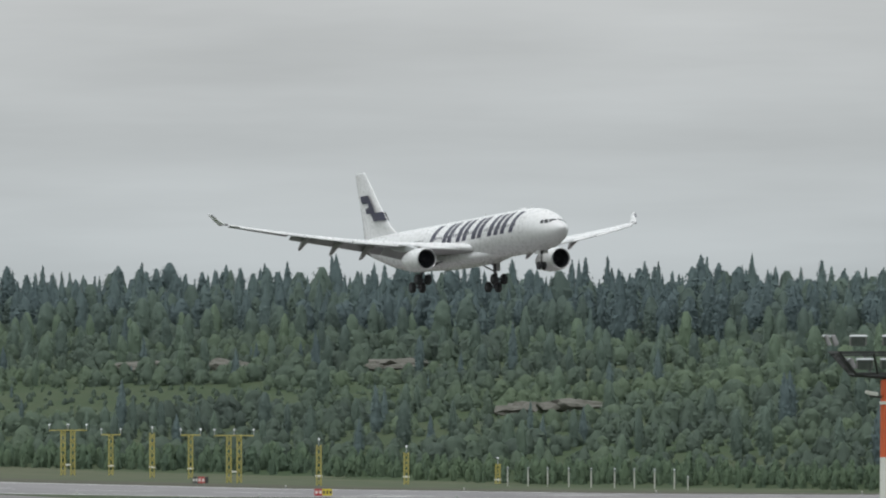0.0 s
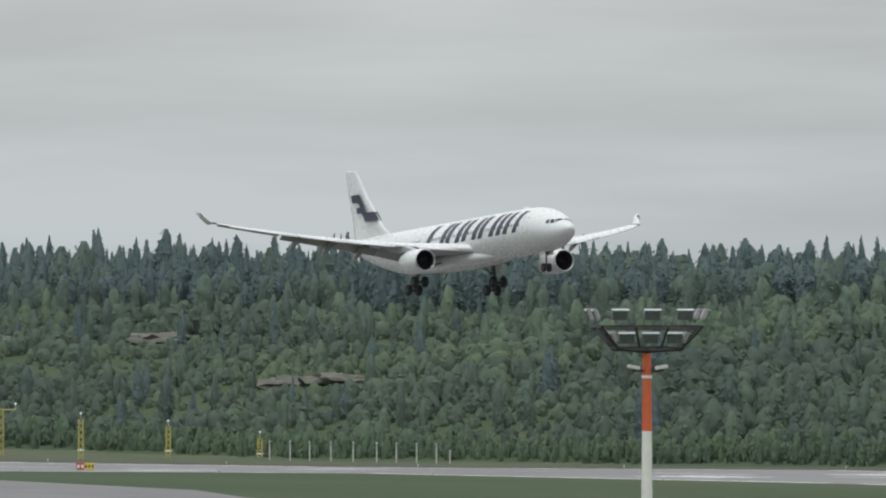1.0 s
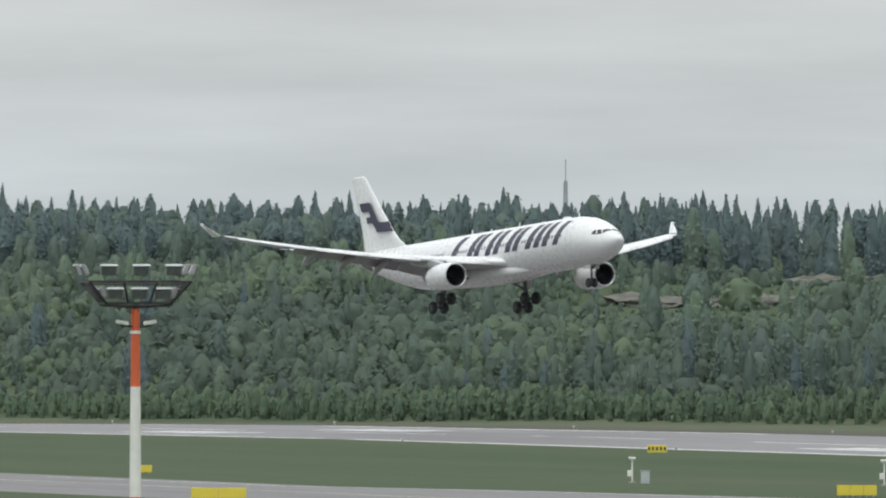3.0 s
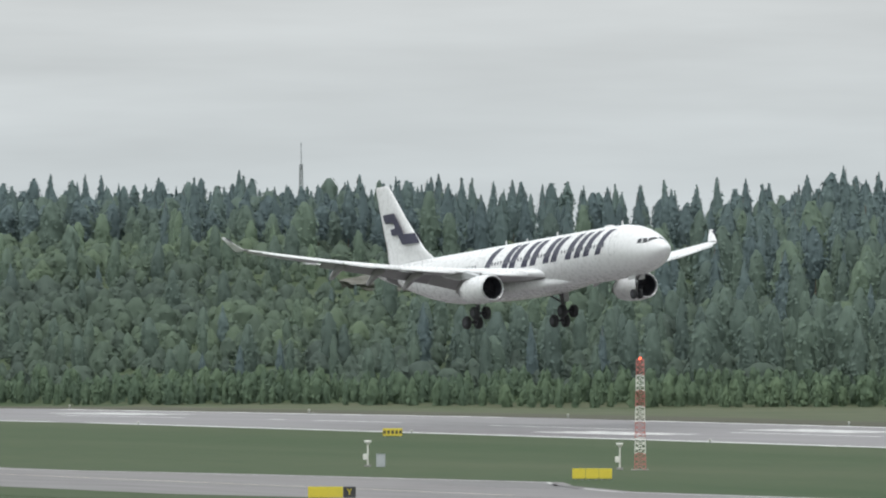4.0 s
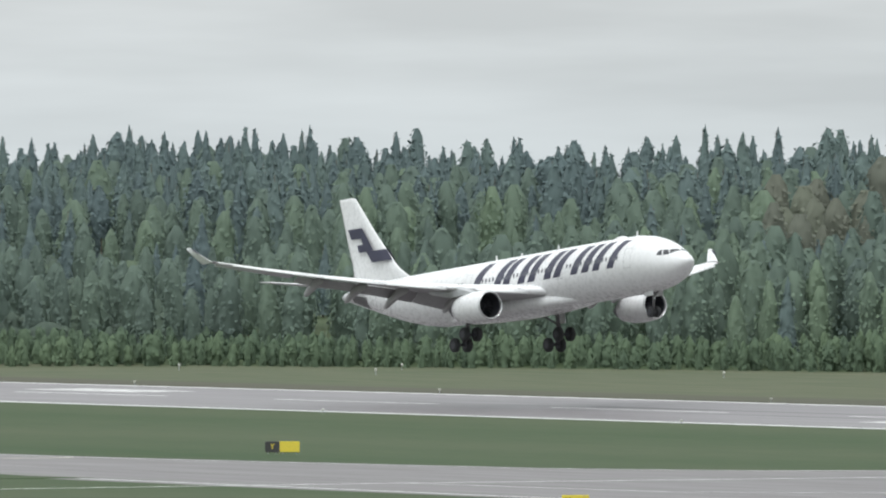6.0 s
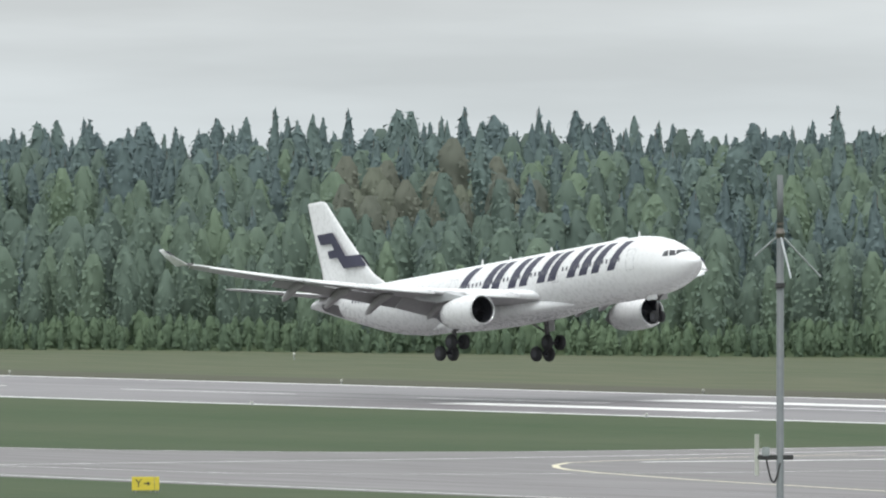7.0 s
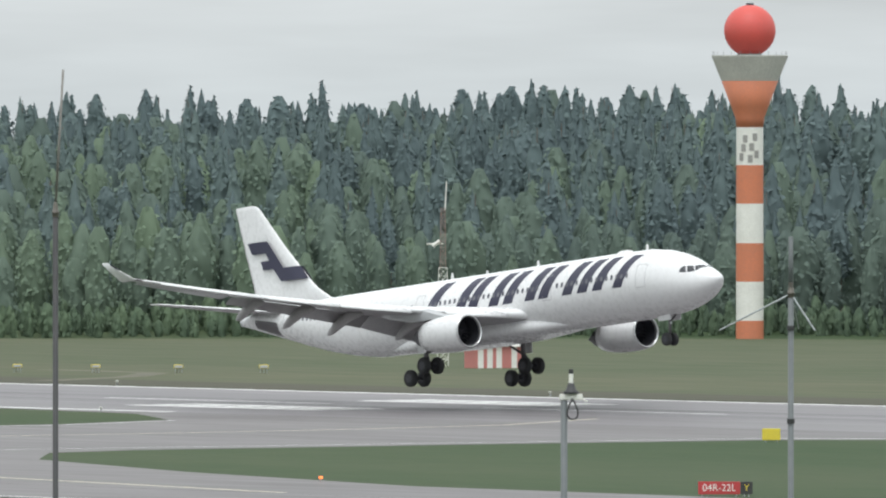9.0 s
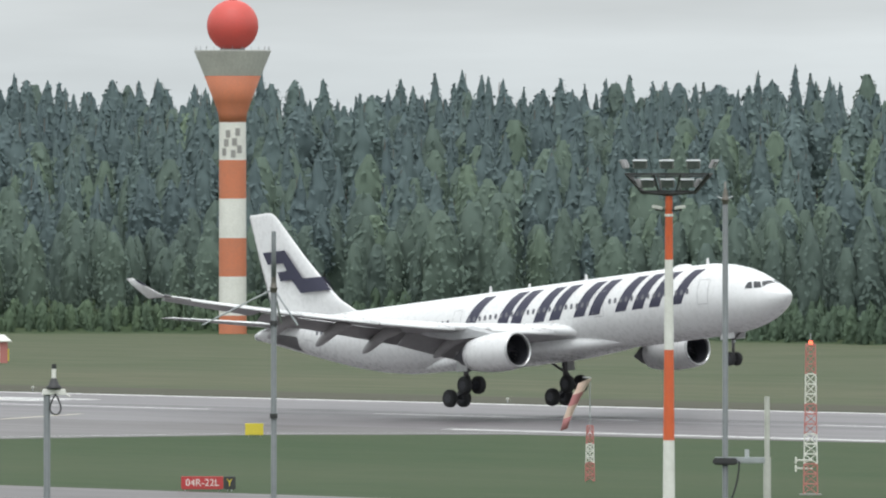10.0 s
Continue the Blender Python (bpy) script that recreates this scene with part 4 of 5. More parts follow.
        lathe(bm, [(0.02, 1.365), (-0.2, 1.41), (-0.9, 1.47), (-2.0, 1.50), (-3.2, 1.45), (-4.2, 1.32), (-5.0, 1.16), (-4.98, 1.08), (-3.5, 1.1)], (ex, ey, ez), "x", 44)
        eng = part("engine", bm, WHITE, plane, "white turbofan engine nacelle", True)
        bm = bmesh.new()
        lathe(bm, [(0.02, 1.37), (0.10, 1.33), (0.16, 1.28), (0.12, 1.21), (-0.05, 1.17), (-0.15, 1.18)], (ex, ey, ez), "x", 44)
        part("intake_lip", bm, METAL, eng, "polished metal intake lip", True)
        bm = bmesh.new()
        lathe(bm, [(-0.15, 1.18), (-0.9, 1.18), (-1.5, 1.18)], (ex, ey, ez), "x", 44)
        lathe(bm, [(-1.5, 1.18), (-1.5, 0.3)], (ex, ey, ez), "x", 44)
        part("intake_duct", bm, DARKMETAL, eng, "dark intake duct", True)
        for k in range(22):
            a = 2 * math.pi * k / 22
            bm = bmesh.new()
            q = [bm.verts.new(Vector((ex - 1.3 + dx, ey + r * math.cos(a + da), ez + r * math.sin(a + da)))) for r, dx, da in ((0.34, 0.1, -0.1), (0.34, -0.1, 0.1), (1.16, -0.22, 0.12), (1.16, 0.05, -0.06))]
            bm.faces.new(q)
            part("fan_blade", bm, DARKMETAL, eng)
        bm = bmesh.new()
        lathe(bm, [(-0.75, 0.02), (-0.85, 0.12), (-1.1, 0.26), (-1.42, 0.36)], (ex, ey, ez), "x", 20)
        part("spinner", bm, DARKMETAL, eng, "dark fan spinner", True)
        bm = bmesh.new()
        lathe(bm, [(-4.3, 1.1), (-5.4, 0.82), (-6.1, 0.66), (-6.12, 0.5), (-6.6, 0.36), (-7.2, 0.05)], (ex, ey, ez), "x", 30)
        part("exhaust_cone", bm, DARKMETAL, eng, "dark metal exhaust cone", True)
        # pylon
        bm = bmesh.new()
        loft(bm, [[Vector((x, ey + w * yy, z)) for x, yy in ((x0, 0), (x0 - 0.8, 1), (x1 + 1, 1), (x1, 0), (x1 + 1, -1), (x0 - 0.8, -1))] for z, x0, x1, w in ((-1.75, 7.9, 2.2, 0.16), (-1.25, 5.9, -0.5, 0.24), (-0.85, 4.6, -1.6, 0.24))])
        part("pylon", bm, WINGGREY, plane, "grey engine pylon")
        # tailplane
        bm = bmesh.new()
        surface(bm, ((0.4, 53.4, 6.9, 1.45, 0.06), (1.6, 54.2, 6.2, 1.62, 0.055), (9.5, 59.6, 2.25, 2.78, 0.05), (9.7, 59.95, 1.7, 2.82, 0.045)), side, twist=5.0)
        tail = part("tailplane", bm, [WHITE, SHADED_GREY], plane, "white tailplane half, grey underside with shade in its colour", True)
        # Lower faces take the same grey, underside shade included in its colour.
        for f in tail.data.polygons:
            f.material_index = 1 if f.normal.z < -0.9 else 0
        # main gear: x of the bogie's middle -1.4
        gy = side * 5.34
        bm = bmesh.new()
        rod(bm, (-1.0, side * 4.9, -1.9), (-1.35, gy, -5.35), 0.24, 0.19, 14)
        rod(bm, (-1.15, side * 5.1, -3.3), (1.1, side * 3.2, -2.8), 0.09, n=8)
        rod(bm, (-1.25, side * 5.2, -4.0), (-1.1, side * 2.9, -2.9), 0.10, n=8)
        rod(bm, (-1.1, side * 5.3, -4.9), (-0.75, side * 5.25, -4.4), 0.06, n=8)
        rod(bm, (-0.75, side * 5.25, -4.4), (-1.1, side * 5.2, -3.9), 0.06, n=8)
        gear = part("main_gear", bm, DULLSTEEL, plane, "grey main landing gear leg", True)
        tilt = radians(26)
        fx, fz = math.cos(tilt) * 1.0, math.sin(tilt) * 1.0
        bm = bmesh.new()
        rod(bm, (-1.4 - fx, gy, -5.42 - fz), (-1.4 + fx, gy, -5.42 + fz), 0.15, n=10)
        for k in (-1, 1):
            rod(bm, (-1.4 + k * fx, gy - 0.7, -5.42 + k * fz), (-1.4 + k * fx, gy + 0.7, -5.42 + k * fz), 0.1, n=10)
        part("bogie_beam", bm, DARKMETAL, gear, "dark bogie beam")
        for k in (-1, 1):
            for o in (-0.7, 0.7):
                wheel("wheel", (-1.4 + k * fx, gy + o, -5.42 + k * fz), 0.70, 0.52, gear)
        bm = bmesh.new()
        box(bm, -1.75, -0.6, side * 5.62 - 0.03, side * 5.62 + 0.03, -3.9, -2.3, 0.02)
        part("gear_door", bm, WHITE, gear, "white landing gear door")
    # fin
    bm = bmesh.new()
    surface(bm, ((0, 46.6, 12.6, 2.1, 0.012), (0, 49.3, 10.1, 2.45, 0.05), (0, 51.0, 8.5, 3.4, 0.085), (0, 52.0, 7.6, 4.25, 0.095), (0, 55.0, 5.45, 7.2, 0.095), (0, 58.2, 3.15, 10.7, 0.09), (0, 58.65, 2.75, 10.98, 0.07), (0, 59.2, 2.1, 11.06, 0.03)), upright=True)
    fin = part("fin", bm, WHITE, plane, "tall white tail fin", True)
    mark = (((59.88, 7.95), (57.07, 7.9), (56.15, 6.85), (59.3, 6.95)), ((57.3, 6.88), (56.18, 6.88), (55.6, 6.2), (56.9, 6.24)),
            ((58.1, 6.25), (55.65, 6.27), (54.97, 5.5), (57.8, 5.5)), ((56.4, 5.52), (53.0, 5.45), (52.0, 4.3), (55.3, 4.35)))
    fs = ((4.25, 52.0, 7.6, 0.095), (7.2, 55.0, 5.45, 0.095), (10.7, 58.2, 3.15, 0.09))
    for side in (-1, 1):
        bm = bmesh.new()
        for q in mark:
            g = []
            for jj in range(5):
                row = []
                for ii in range(7):
                    u, v = ii / 6, jj / 4
                    d, z = ((q[0][k] * (1 - u) + q[1][k] * u) * (1 - v) + (q[3][k] * (1 - u) + q[2][k] * u) * v for k in (0, 1))
                    le, ch, th = (float(np.interp(z, [f[0] for f in fs], [f[k] for f in fs])) for k in (1, 2, 3))
                    x = min(max((d - le) / ch, 0.001), 0.999)
                    y = 5 * th * (0.2969 * math.sqrt(x) - 0.126 * x - 0.3516 * x * x + 0.2843 * x ** 3 - 0.1015 * x ** 4) * ch + 0.015 * ch + 0.025
                    row.append(bm.verts.new(Vector((30 - d, side * y, z))))
                g.append(row)
            for jj in range(4):
                for ii in range(6):
                    bm.faces.new((g[jj][ii], g[jj][ii + 1], g[jj + 1][ii + 1], g[jj + 1][ii]))
        bmesh.ops.recalc_face_normals(bm, faces=bm.faces)
        part("tail_mark", bm, NAVY, fin, "navy angular mark", True)
    # nose gear
    bm = bmesh.new()
    rod(bm, (23.5, 0, -2.4), (23.3, 0, -5.0), 0.14, 0.11, 12)
    rod(bm, (23.4, 0, -3.7), (24.9, 0, -2.6), 0.07, n=8)
    rod(bm, (23.3, -0.42, -5.05), (23.3, 0.42, -5.05), 0.07, n=8)
    ng = part("nose_gear", bm, DULLSTEEL, plane, "grey nose landing gear leg", True)
    for o in (-0.36, 0.36):
        wheel("wheel", (23.3, o, -5.05), 0.53, 0.36, ng)
    for o in (-0.55, 0.55):
        bm = bmesh.new()
        box(bm, 22.6, 24.2, o - 0.02, o + 0.02, -3.55, -2.55, 0.015)
        part("gear_door", bm, WHITE, ng, "white nose gear door")
    bm = bmesh.new()
    bmesh.ops.create_uvsphere(bm, u_segments=10, v_segments=6, radius=0.11, matrix=Matrix.Translation((23.55, 0, -3.75)))
    part("taxi_lamp", bm, LAMPGLASS, ng, "round taxi lamp", True)
    return plane


STROKES = ((34.0, 1.28), (30.1, 1.23), (28.5, 1.23), (25.8, 1.23), (24.0, 1.23), (21.2, 1.23), (19.5, 1.23), (16.5, 1.23), (14.6, 1.23), (12.7, 1.19), (10.2, 1.14))
AIRLINER = airliner()
FLIGHT = [
    (0, 2.33, 1479.00, 30.47, 4.17, 0.40, 0.74),
    (0.5, 16.07, 1447.53, 28.59, 4.18, 0.18, 0.60),
    (1, 30.99, 1415.83, 26.82, 4.32, -0.05, 0.60),
    (1.5, 44.69, 1384.81, 25.07, 4.36, 0.00, 0.56),
    (2, 59.69, 1353.33, 23.25, 4.57, -0.03, 0.43),
    (2.5, 73.49, 1322.63, 21.67, 4.58, -0.12, 0.32),
    (3, 88.32, 1290.62, 20.01, 4.55, 0.19, 0.26),
    (3.2, 93.97, 1277.97, 19.40, 4.61, 0.54, 0.26),
    (4.5, 130.27, 1197.68, 15.69, 5.27, 0.62, -0.23),
    (5, 145.01, 1165.55, 14.28, 5.51, 0.27, -0.30),
    (5.5, 158.55, 1135.68, 13.08, 5.64, -0.07, -0.32),
    (6.8, 195.47, 1052.70, 10.56, 6.35, -0.69, -0.22),
    (7, 201.11, 1040.77, 10.32, 6.43, -0.84, -0.15),
    (7.5, 214.58, 1011.30, 9.68, 6.40, -0.87, -0.11),
    (8, 228.90, 978.55, 9.23, 6.35, -0.78, -0.06),
    (8.5, 242.12, 948.14, 8.81, 6.16, -0.72, -0.17),
    (9, 256.50, 915.53, 8.51, 6.10, -0.68, -0.19),
    (9.5, 269.90, 886.02, 8.14, 5.96, -0.48, -0.27),
    (10, 283.81, 853.03, 7.65, 5.74, -0.28, -0.41),
]


def motions():
    """The airliner flares and sinks towards the runway."""
    walk(AIRLINER, [(t, pose(x, y, z, roll, -pitch, math.degrees(HEAD) + turn)) for t, x, y, z, pitch, roll, turn in FLIGHT])


# ---- things on the airfield ----
def face(x, y):
    """The turn about z by which a thing at (x, y) faces the terrace."""
    return math.degrees(math.atan2(-x, y))


def put(name, s, c, label, category, group="", turn=0.0):
    p = spot(s, c)
    return thing(name, p, label, category, group, rz=face(p.x, p.y) + turn)


def letters(text, size, parent, at, material, name="writing"):
    """Built-in letters, as a thin mesh, facing -y."""
    cu = bpy.data.curves.new(name, "FONT")
    cu.body, cu.size, cu.align_x, cu.align_y, cu.extrude = text, size, "CENTER", "CENTER", 0.006
    tmp = bpy.data.objects.new(name, cu)
    scene.collection.objects.link(tmp)
    me = bpy.data.meshes.new_from_object(tmp.evaluated_get(bpy.context.evaluated_depsgraph_get()))
    bpy.data.objects.remove(tmp)
    me.materials.clear()
    me.materials.append(material)
    ob = new(name, me)
    ob.parent = parent
    ob.matrix_local = pose(*at, 90, 0, 0)
    return ob


def guidance_sign(s, c, panels, tall, label, group="guidance signs", turn=0.0, legs=True):
    """A box sign on short legs. panels: (width, face material, writing or None, its material)."""
    sign = put("guidance_sign", s, c, label, "sign", group, turn)
    total = sum(p[0] for p in panels)
    x = -total / 2
    for wide, face_mat, text, ink in panels:
        bm = bmesh.new()
        box(bm, x + 0.01, x + wide - 0.01, -0.14, 0.14, 0.14, 0.14 + tall, 0.03)
        cab = part("cabinet", bm, face_mat, sign)
        if text == "bars":
            n = max(2, int(wide / 0.35))
            for k in range(n):
                bm = bmesh.new()
                xx = x + wide * (k + 0.5) / n
                box(bm, xx - wide / n * 0.3, xx + wide / n * 0.3, -0.152, -0.139, 0.14 + tall * 0.28, 0.14 + tall * 0.74)
                part("bar", bm, ink, cab)
        elif text == "arrow":
            letters("Y", tall * 0.8, cab, (x + wide * 0.3, -0.15, 0.14 + tall / 2), ink)
            bm = bmesh.new()
            xx, zz = x + wide * 0.68, 0.14 + tall / 2
            vs = [bm.verts.new(Vector((xx + a, -0.152, zz + b))) for a, b in ((-0.22, -0.04), (0.02, -0.04), (0.02, -0.15), (0.22, 0), (0.02, 0.15), (0.02, 0.04), (-0.22, 0.04))]
            bm.faces.new(vs)
            part("arrow", bm, ink, cab)
        elif text:
            letters(text, tall * 0.78, cab, (x + wide / 2, -0.15, 0.14 + tall / 2), ink)
        if legs:
            for lx in (x + 0.25, x + wide - 0.25):
                bm = bmesh.new()
                rod(bm, (lx, 0, -0.05), (lx, 0, 0.2), 0.04)
                part("leg", bm, GALV, sign)
        x += wide
    return sign


B, W, K = None, MASTWHITE, DULLBLACK
guidance_sign(-1347, 591.4, ((1.0, SIGNRED, "bars", W), (1.25, YELLOW, "bars", K)), 0.85, "red and yellow runway sign at the far runway edge")
guidance_sign(-1539, 656.4, ((0.8, K, "bars", W), (1.0, SIGNRED, "bars", W), (0.5, K, B, B)), 0.9, "dark and red sign beyond the runway end")
guidance_sign(-958, 478.1, ((1.1, YELLOW, B, B),), 0.65, "small plain orange-yellow sign on the grass")
guidance_sign(-1024, 568.5, ((2.0, YELLOW, "bars", K),), 0.75, "yellow exit sign with dark characters beside the runway")
guidance_sign(-844, 487.7, ((1.12, YELLOW, B, B), (1.12, YELLOW, B, B), (1.12, YELLOW, B, B)), 0.85, "long yellow sign in three panels, seen from behind")
guidance_sign(-796, 436.5, ((2.75, YELLOW, B, B), (1.0, K, "Y", YELLOW)), 0.85, "yellow sign with a black panel lettered Y")
guidance_sign(-860, 435.9, ((2.3, YELLOW, B, B), (2.3, YELLOW, B, B)), 0.85, "long plain yellow sign beside the taxiway")
guidance_sign(-783, 489.5, ((1.15, K, "Y", YELLOW), (1.6, YELLOW, B, B)), 0.85, "black Y panel beside a plain yellow panel")
guidance_sign(-637, 420.9, ((1.5, YELLOW, "arrow", K), (0.32, YELLOW, B, B)), 0.9, "yellow sign with a black Y and arrow")
guidance_sign(-633, 557.5, ((1.35, YELLOW, B, B),), 0.85, "small plain yellow sign on the runway verge")
guidance_sign(-537, 469.2, ((2.6, SIGNRED, "04R-22L", W), (0.75, K, "Y", YELLOW)), 0.78, "red holding sign with white runway numbers")
guidance_sign(-560, 421.0, ((0.5, K, B, B), (1.8, SIGNRED, "bars", W)), 0.78, "red holding sign beside the taxiway")


def lattice(bm, z0, z1, w0, w1, n, r=0.035):
    """A square lattice shaft with bracing."""
    for i in range(n):
        a, b = i / n, (i + 1) / n
        za, zb = z0 + (z1 - z0) * a, z0 + (z1 - z0) * b
        wa, wb = w0 + (w1 - w0) * a, w0 + (w1 - w0) * b
        ca = [Vector((x * wa / 2, y * wa / 2, za)) for x, y in ((-1, -1), (1, -1), (1, 1), (-1, 1))]
        cb = [Vector((x * wb / 2, y * wb / 2, zb)) for x, y in ((-1, -1), (1, -1), (1, 1), (-1, 1))]
        for k in range(4):
            rod(bm, ca[k], cb[k], r, n=5, caps=False)
            rod(bm, ca[k], cb[(k + 1) % 4] if i % 2 else cb[k - 1], r * 0.7, n=4, caps=False)
            rod(bm, cb[k], cb[(k + 1) % 4], r * 0.7, n=4, caps=False)


def lattice_mast(s, c, tall, width, bands, label, first=REDSOFT):
    """A banded lattice mast with a lit obstruction lamp."""
    m = put("lattice_mast", s, c, label, "mast", "banded lattice masts")
    bm = bmesh.new()
    box(bm, -width * 0.8, width * 0.8, -width * 0.8, width * 0.8, -0.2, 0.06, 0.02)
    part("foot", bm, CONCRETE, m, "low concrete footing")
    for k in range(bands):
        z0, z1 = tall * k / bands + 0.05, tall * (k + 1) / bands + 0.05
        bm = bmesh.new()
        w0, w1 = width * (1 - 0.35 * k / bands), width * (1 - 0.35 * (k + 1) / bands)
        lattice(bm, z0, z1, w0, w1, 3, 0.04)
        part("section", bm, first if k % 2 == 0 else MASTWHITE, m, "red lattice section" if k % 2 == 0 else "white lattice section")
    bm = bmesh.new()
    rod(bm, (0, 0, tall), (0, 0, tall + 0.25), 0.14, 0.10, 10)
    lamp = part("obstruction_lamp", bm, LIT_RED, m, "lit red obstruction lamp")
    bm = bmesh.new()
    rod(bm, (0, 0, tall + 0.2), (0, 0, tall + 0.7), 0.025)
    part("rod", bm, GALV, m)
    return m


lattice_mast(-877, 511.6, 9.6, 0.95, 7, "slim red and white lattice mast on the grass")
MAST_NEAR = lattice_mast(-507.5, 492.0, 9.1, 0.85, 5, "red and white lattice mast with a lit red lamp")
bm = bmesh.new()
for zz in (1.6, 2.1):
    rod(bm, (-0.9, -0.1, zz), (0.1, -0.4, zz), 0.05)
    rod(bm, (-0.9, -0.1, zz - 0.2), (-0.9, -0.1, zz + 0.2), 0.06)
part("bracket", bm, MASTWHITE, MAST_NEAR, "white side brackets")


def sensor(s, c, cab):
    """A white weather sensor on a slim post, with or without its grey cabinet."""
    m = put("weather_sensor", s, c, "white weather sensor on a slim post in the grass", "sensor", "weather sensors")
    bm = bmesh.new()
    rod(bm, (0, 0, -0.05), (0, 0, 2.1), 0.07, n=10)
    part("post", bm, MASTWHITE, m)
    bm = bmesh.new()
    lathe(bm, [(1.95, 0.08), (2.15, 0.3), (2.32, 0.32), (2.34, 0.02)], (0, 0, 0), "z", 16)
    part("head", bm, MASTWHITE, m, "flared white sensor head", True)
    bm = bmesh.new()
    box(bm, -0.42, -0.02, -0.2, 0.2, 0.62, 1.15, 0.03)
    part("junction_box", bm, MASTWHITE, m)
    bm = bmesh.new()
    box(bm, -0.3, 0.3, -0.3, 0.3, -0.05, 0.18, 0.03)
    part("foot", bm, CONCRETE, m)
    if cab:
        e = put("equipment_cabinet", s + cab, c + 0.6, "pale grey steel equipment cabinet in the grass", "cabinet")
        bm = bmesh.new()
        box(bm, -0.4, 0.4, -0.25, 0.25, -0.05, 1.1, 0.03)
        body = part("body", bm, LAMPGLASS, e)
        bm = bmesh.new()
        box(bm, -0.35, 0.35, -0.27, -0.251, 0.1, 1.02, 0.006)
        part("door", bm, LAMPGLASS, body)
        bm = bmesh.new()
        box(bm, -0.45, 0.45, -0.3, 0.3, 1.1, 1.15, 0.01)
        part("lid", bm, GALV, e)


sensor(-901, 497.7, 1.3)
sensor(-879.5, 511.0, 0)

# windsock
p = spot(-537, 501.2)
sock = thing("windsock", p, "red and white windsock hanging slack from a banded post", "windsock", rz=face(p.x, p.y))
for k, (z0, z1, mt) in enumerate(((0, 1.15, REDSOFT), (1.15, 2.35, MASTWHITE), (2.35, 3.5, REDSOFT))):
    bm = bmesh.new()
    lattice(bm, z0, z1, 0.55 - 0.06 * k, 0.5 - 0.06 * k, 3, 0.045)
    part("post_section", bm, mt, sock)
bm = bmesh.new()
rod(bm, (0, 0, 3.3), (0, 0, 6.6), 0.04, 0.03)
rod(bm, (0, 0, 6.55), (-0.45, 0, 6.55), 0.03)
part("pole", bm, GALV, sock)
for k in range(4):
    a, b = k / 4, (k + 1) / 4
    bm = bmesh.new()
    loft(bm, [[Vector((-0.3 - 1.15 * f - 0.25 * math.sin(f * 2.2), 0, 6.35 - 3.1 * f)) + Vector((r * math.cos(t), r * math.sin(t) * 0.8, 0.35 * r * math.cos(t))) for t in [2 * math.pi * j / 14 for j in range(14)]]
              for f, r in ((a, 0.42 - 0.19 * a), ((a + b) / 2, (0.42 - 0.19 * (a + b) / 2) * 0.93), (b, 0.42 - 0.19 * b))], caps=k == 3)
    part("sleeve_band", bm, SOCKRED if k % 2 else SOCKPALE, sock, "red cloth band" if k % 2 else "faded white cloth band", True)

# striped hut beyond the runway
p = spot(-859, 721.0)
hut = thing("equipment_hut", p, "small hut with red and white stripes and a pale roof", "hut", rz=face(p.x, p.y) + 28)
bm = bmesh.new()
box(bm, -2.6, 2.6, -1.3, 1.3, -0.1, 2.2)
walls = part("wall", bm, REDSOFT, hut, "red painted wall")
for x in (-2.2, -1.2, -0.2, 1.45):
    bm = bmesh.new()
    box(bm, x - 0.3, x + 0.3, -1.32, -1.29, 0, 2.15)
    part("stripe", bm, MASTWHITE, walls, "white stripe")
for y in (-0.6, 0.5):
    bm = bmesh.new()
    box(bm, 2.59, 2.62, y - 0.3, y + 0.3, 0, 2.15)
    part("stripe", bm, MASTWHITE, walls, "white stripe")
bm = bmesh.new()
loft(bm, [[Vector((x, y, z)) for y, z in ((-1.55, 2.2), (0, 2.75), (1.55, 2.2), (1.55, 2.08), (-1.55, 2.08))] for x in (-2.9, 2.9)])
part("roof", bm, MASTWHITE, hut, "pale low gabled roof")
bm = bmesh.new()
box(bm, 2.62, 3.0, -0.9, -0.5, 0.2, 1.4, 0.03)
part("meter_box", bm, YELLOW, hut, "yellow meter box")


def papi(s, c):
    m = put("papi_unit", s, c, "low yellow approach slope light unit on legs", "runway light", "approach slope lights")
    bm = bmesh.new()
    box(bm, -0.45, 0.45, -0.5, 0.5, 0.5, 0.82, 0.05)
    part("housing", bm, YELLOW, m)
    bm = bmesh.new()
    box(bm, -0.38, 0.38, -0.53, -0.5, 0.55, 0.76, 0.01)
    part("lens", bm, LAMPGLASS, m)
    for x, y in ((-0.3, -0.3), (0.3, -0.3), (0, 0.35)):
        bm = bmesh.new()
        rod(bm, (x, y, -0.05), (x, y, 0.55), 0.035)
        part("leg", bm, GALV, m)


for s, c in ((-871, 672.2), (-864.5, 676.5), (-859, 682.1), (-853.5, 688.0)):
    papi(s, c)

# banded post
p = spot(-930, 713.7)
m = thing("marker_post", p, "slim white and orange banded post on the verge", "post", rz=face(p.x, p.y))
for k, (z0, z1) in enumerate(((0, 0.8), (0.8, 1.6), (1.6, 2.2), (2.2, 3.9))):
    bm = bmesh.new()
    rod(bm, (0, 0, z0 - 0.05), (0, 0, z1), 0.10, n=10)
    part("band", bm, ORANGE if k == 2 else MASTWHITE, m)
bm = bmesh.new()
lathe(bm, [(3.9, 0.16), (4.0, 0.2), (4.2, 0.12), (4.22, 0.01)], (0, 0, 0), "z", 12)
part("lamp", bm, YELLOW, m)


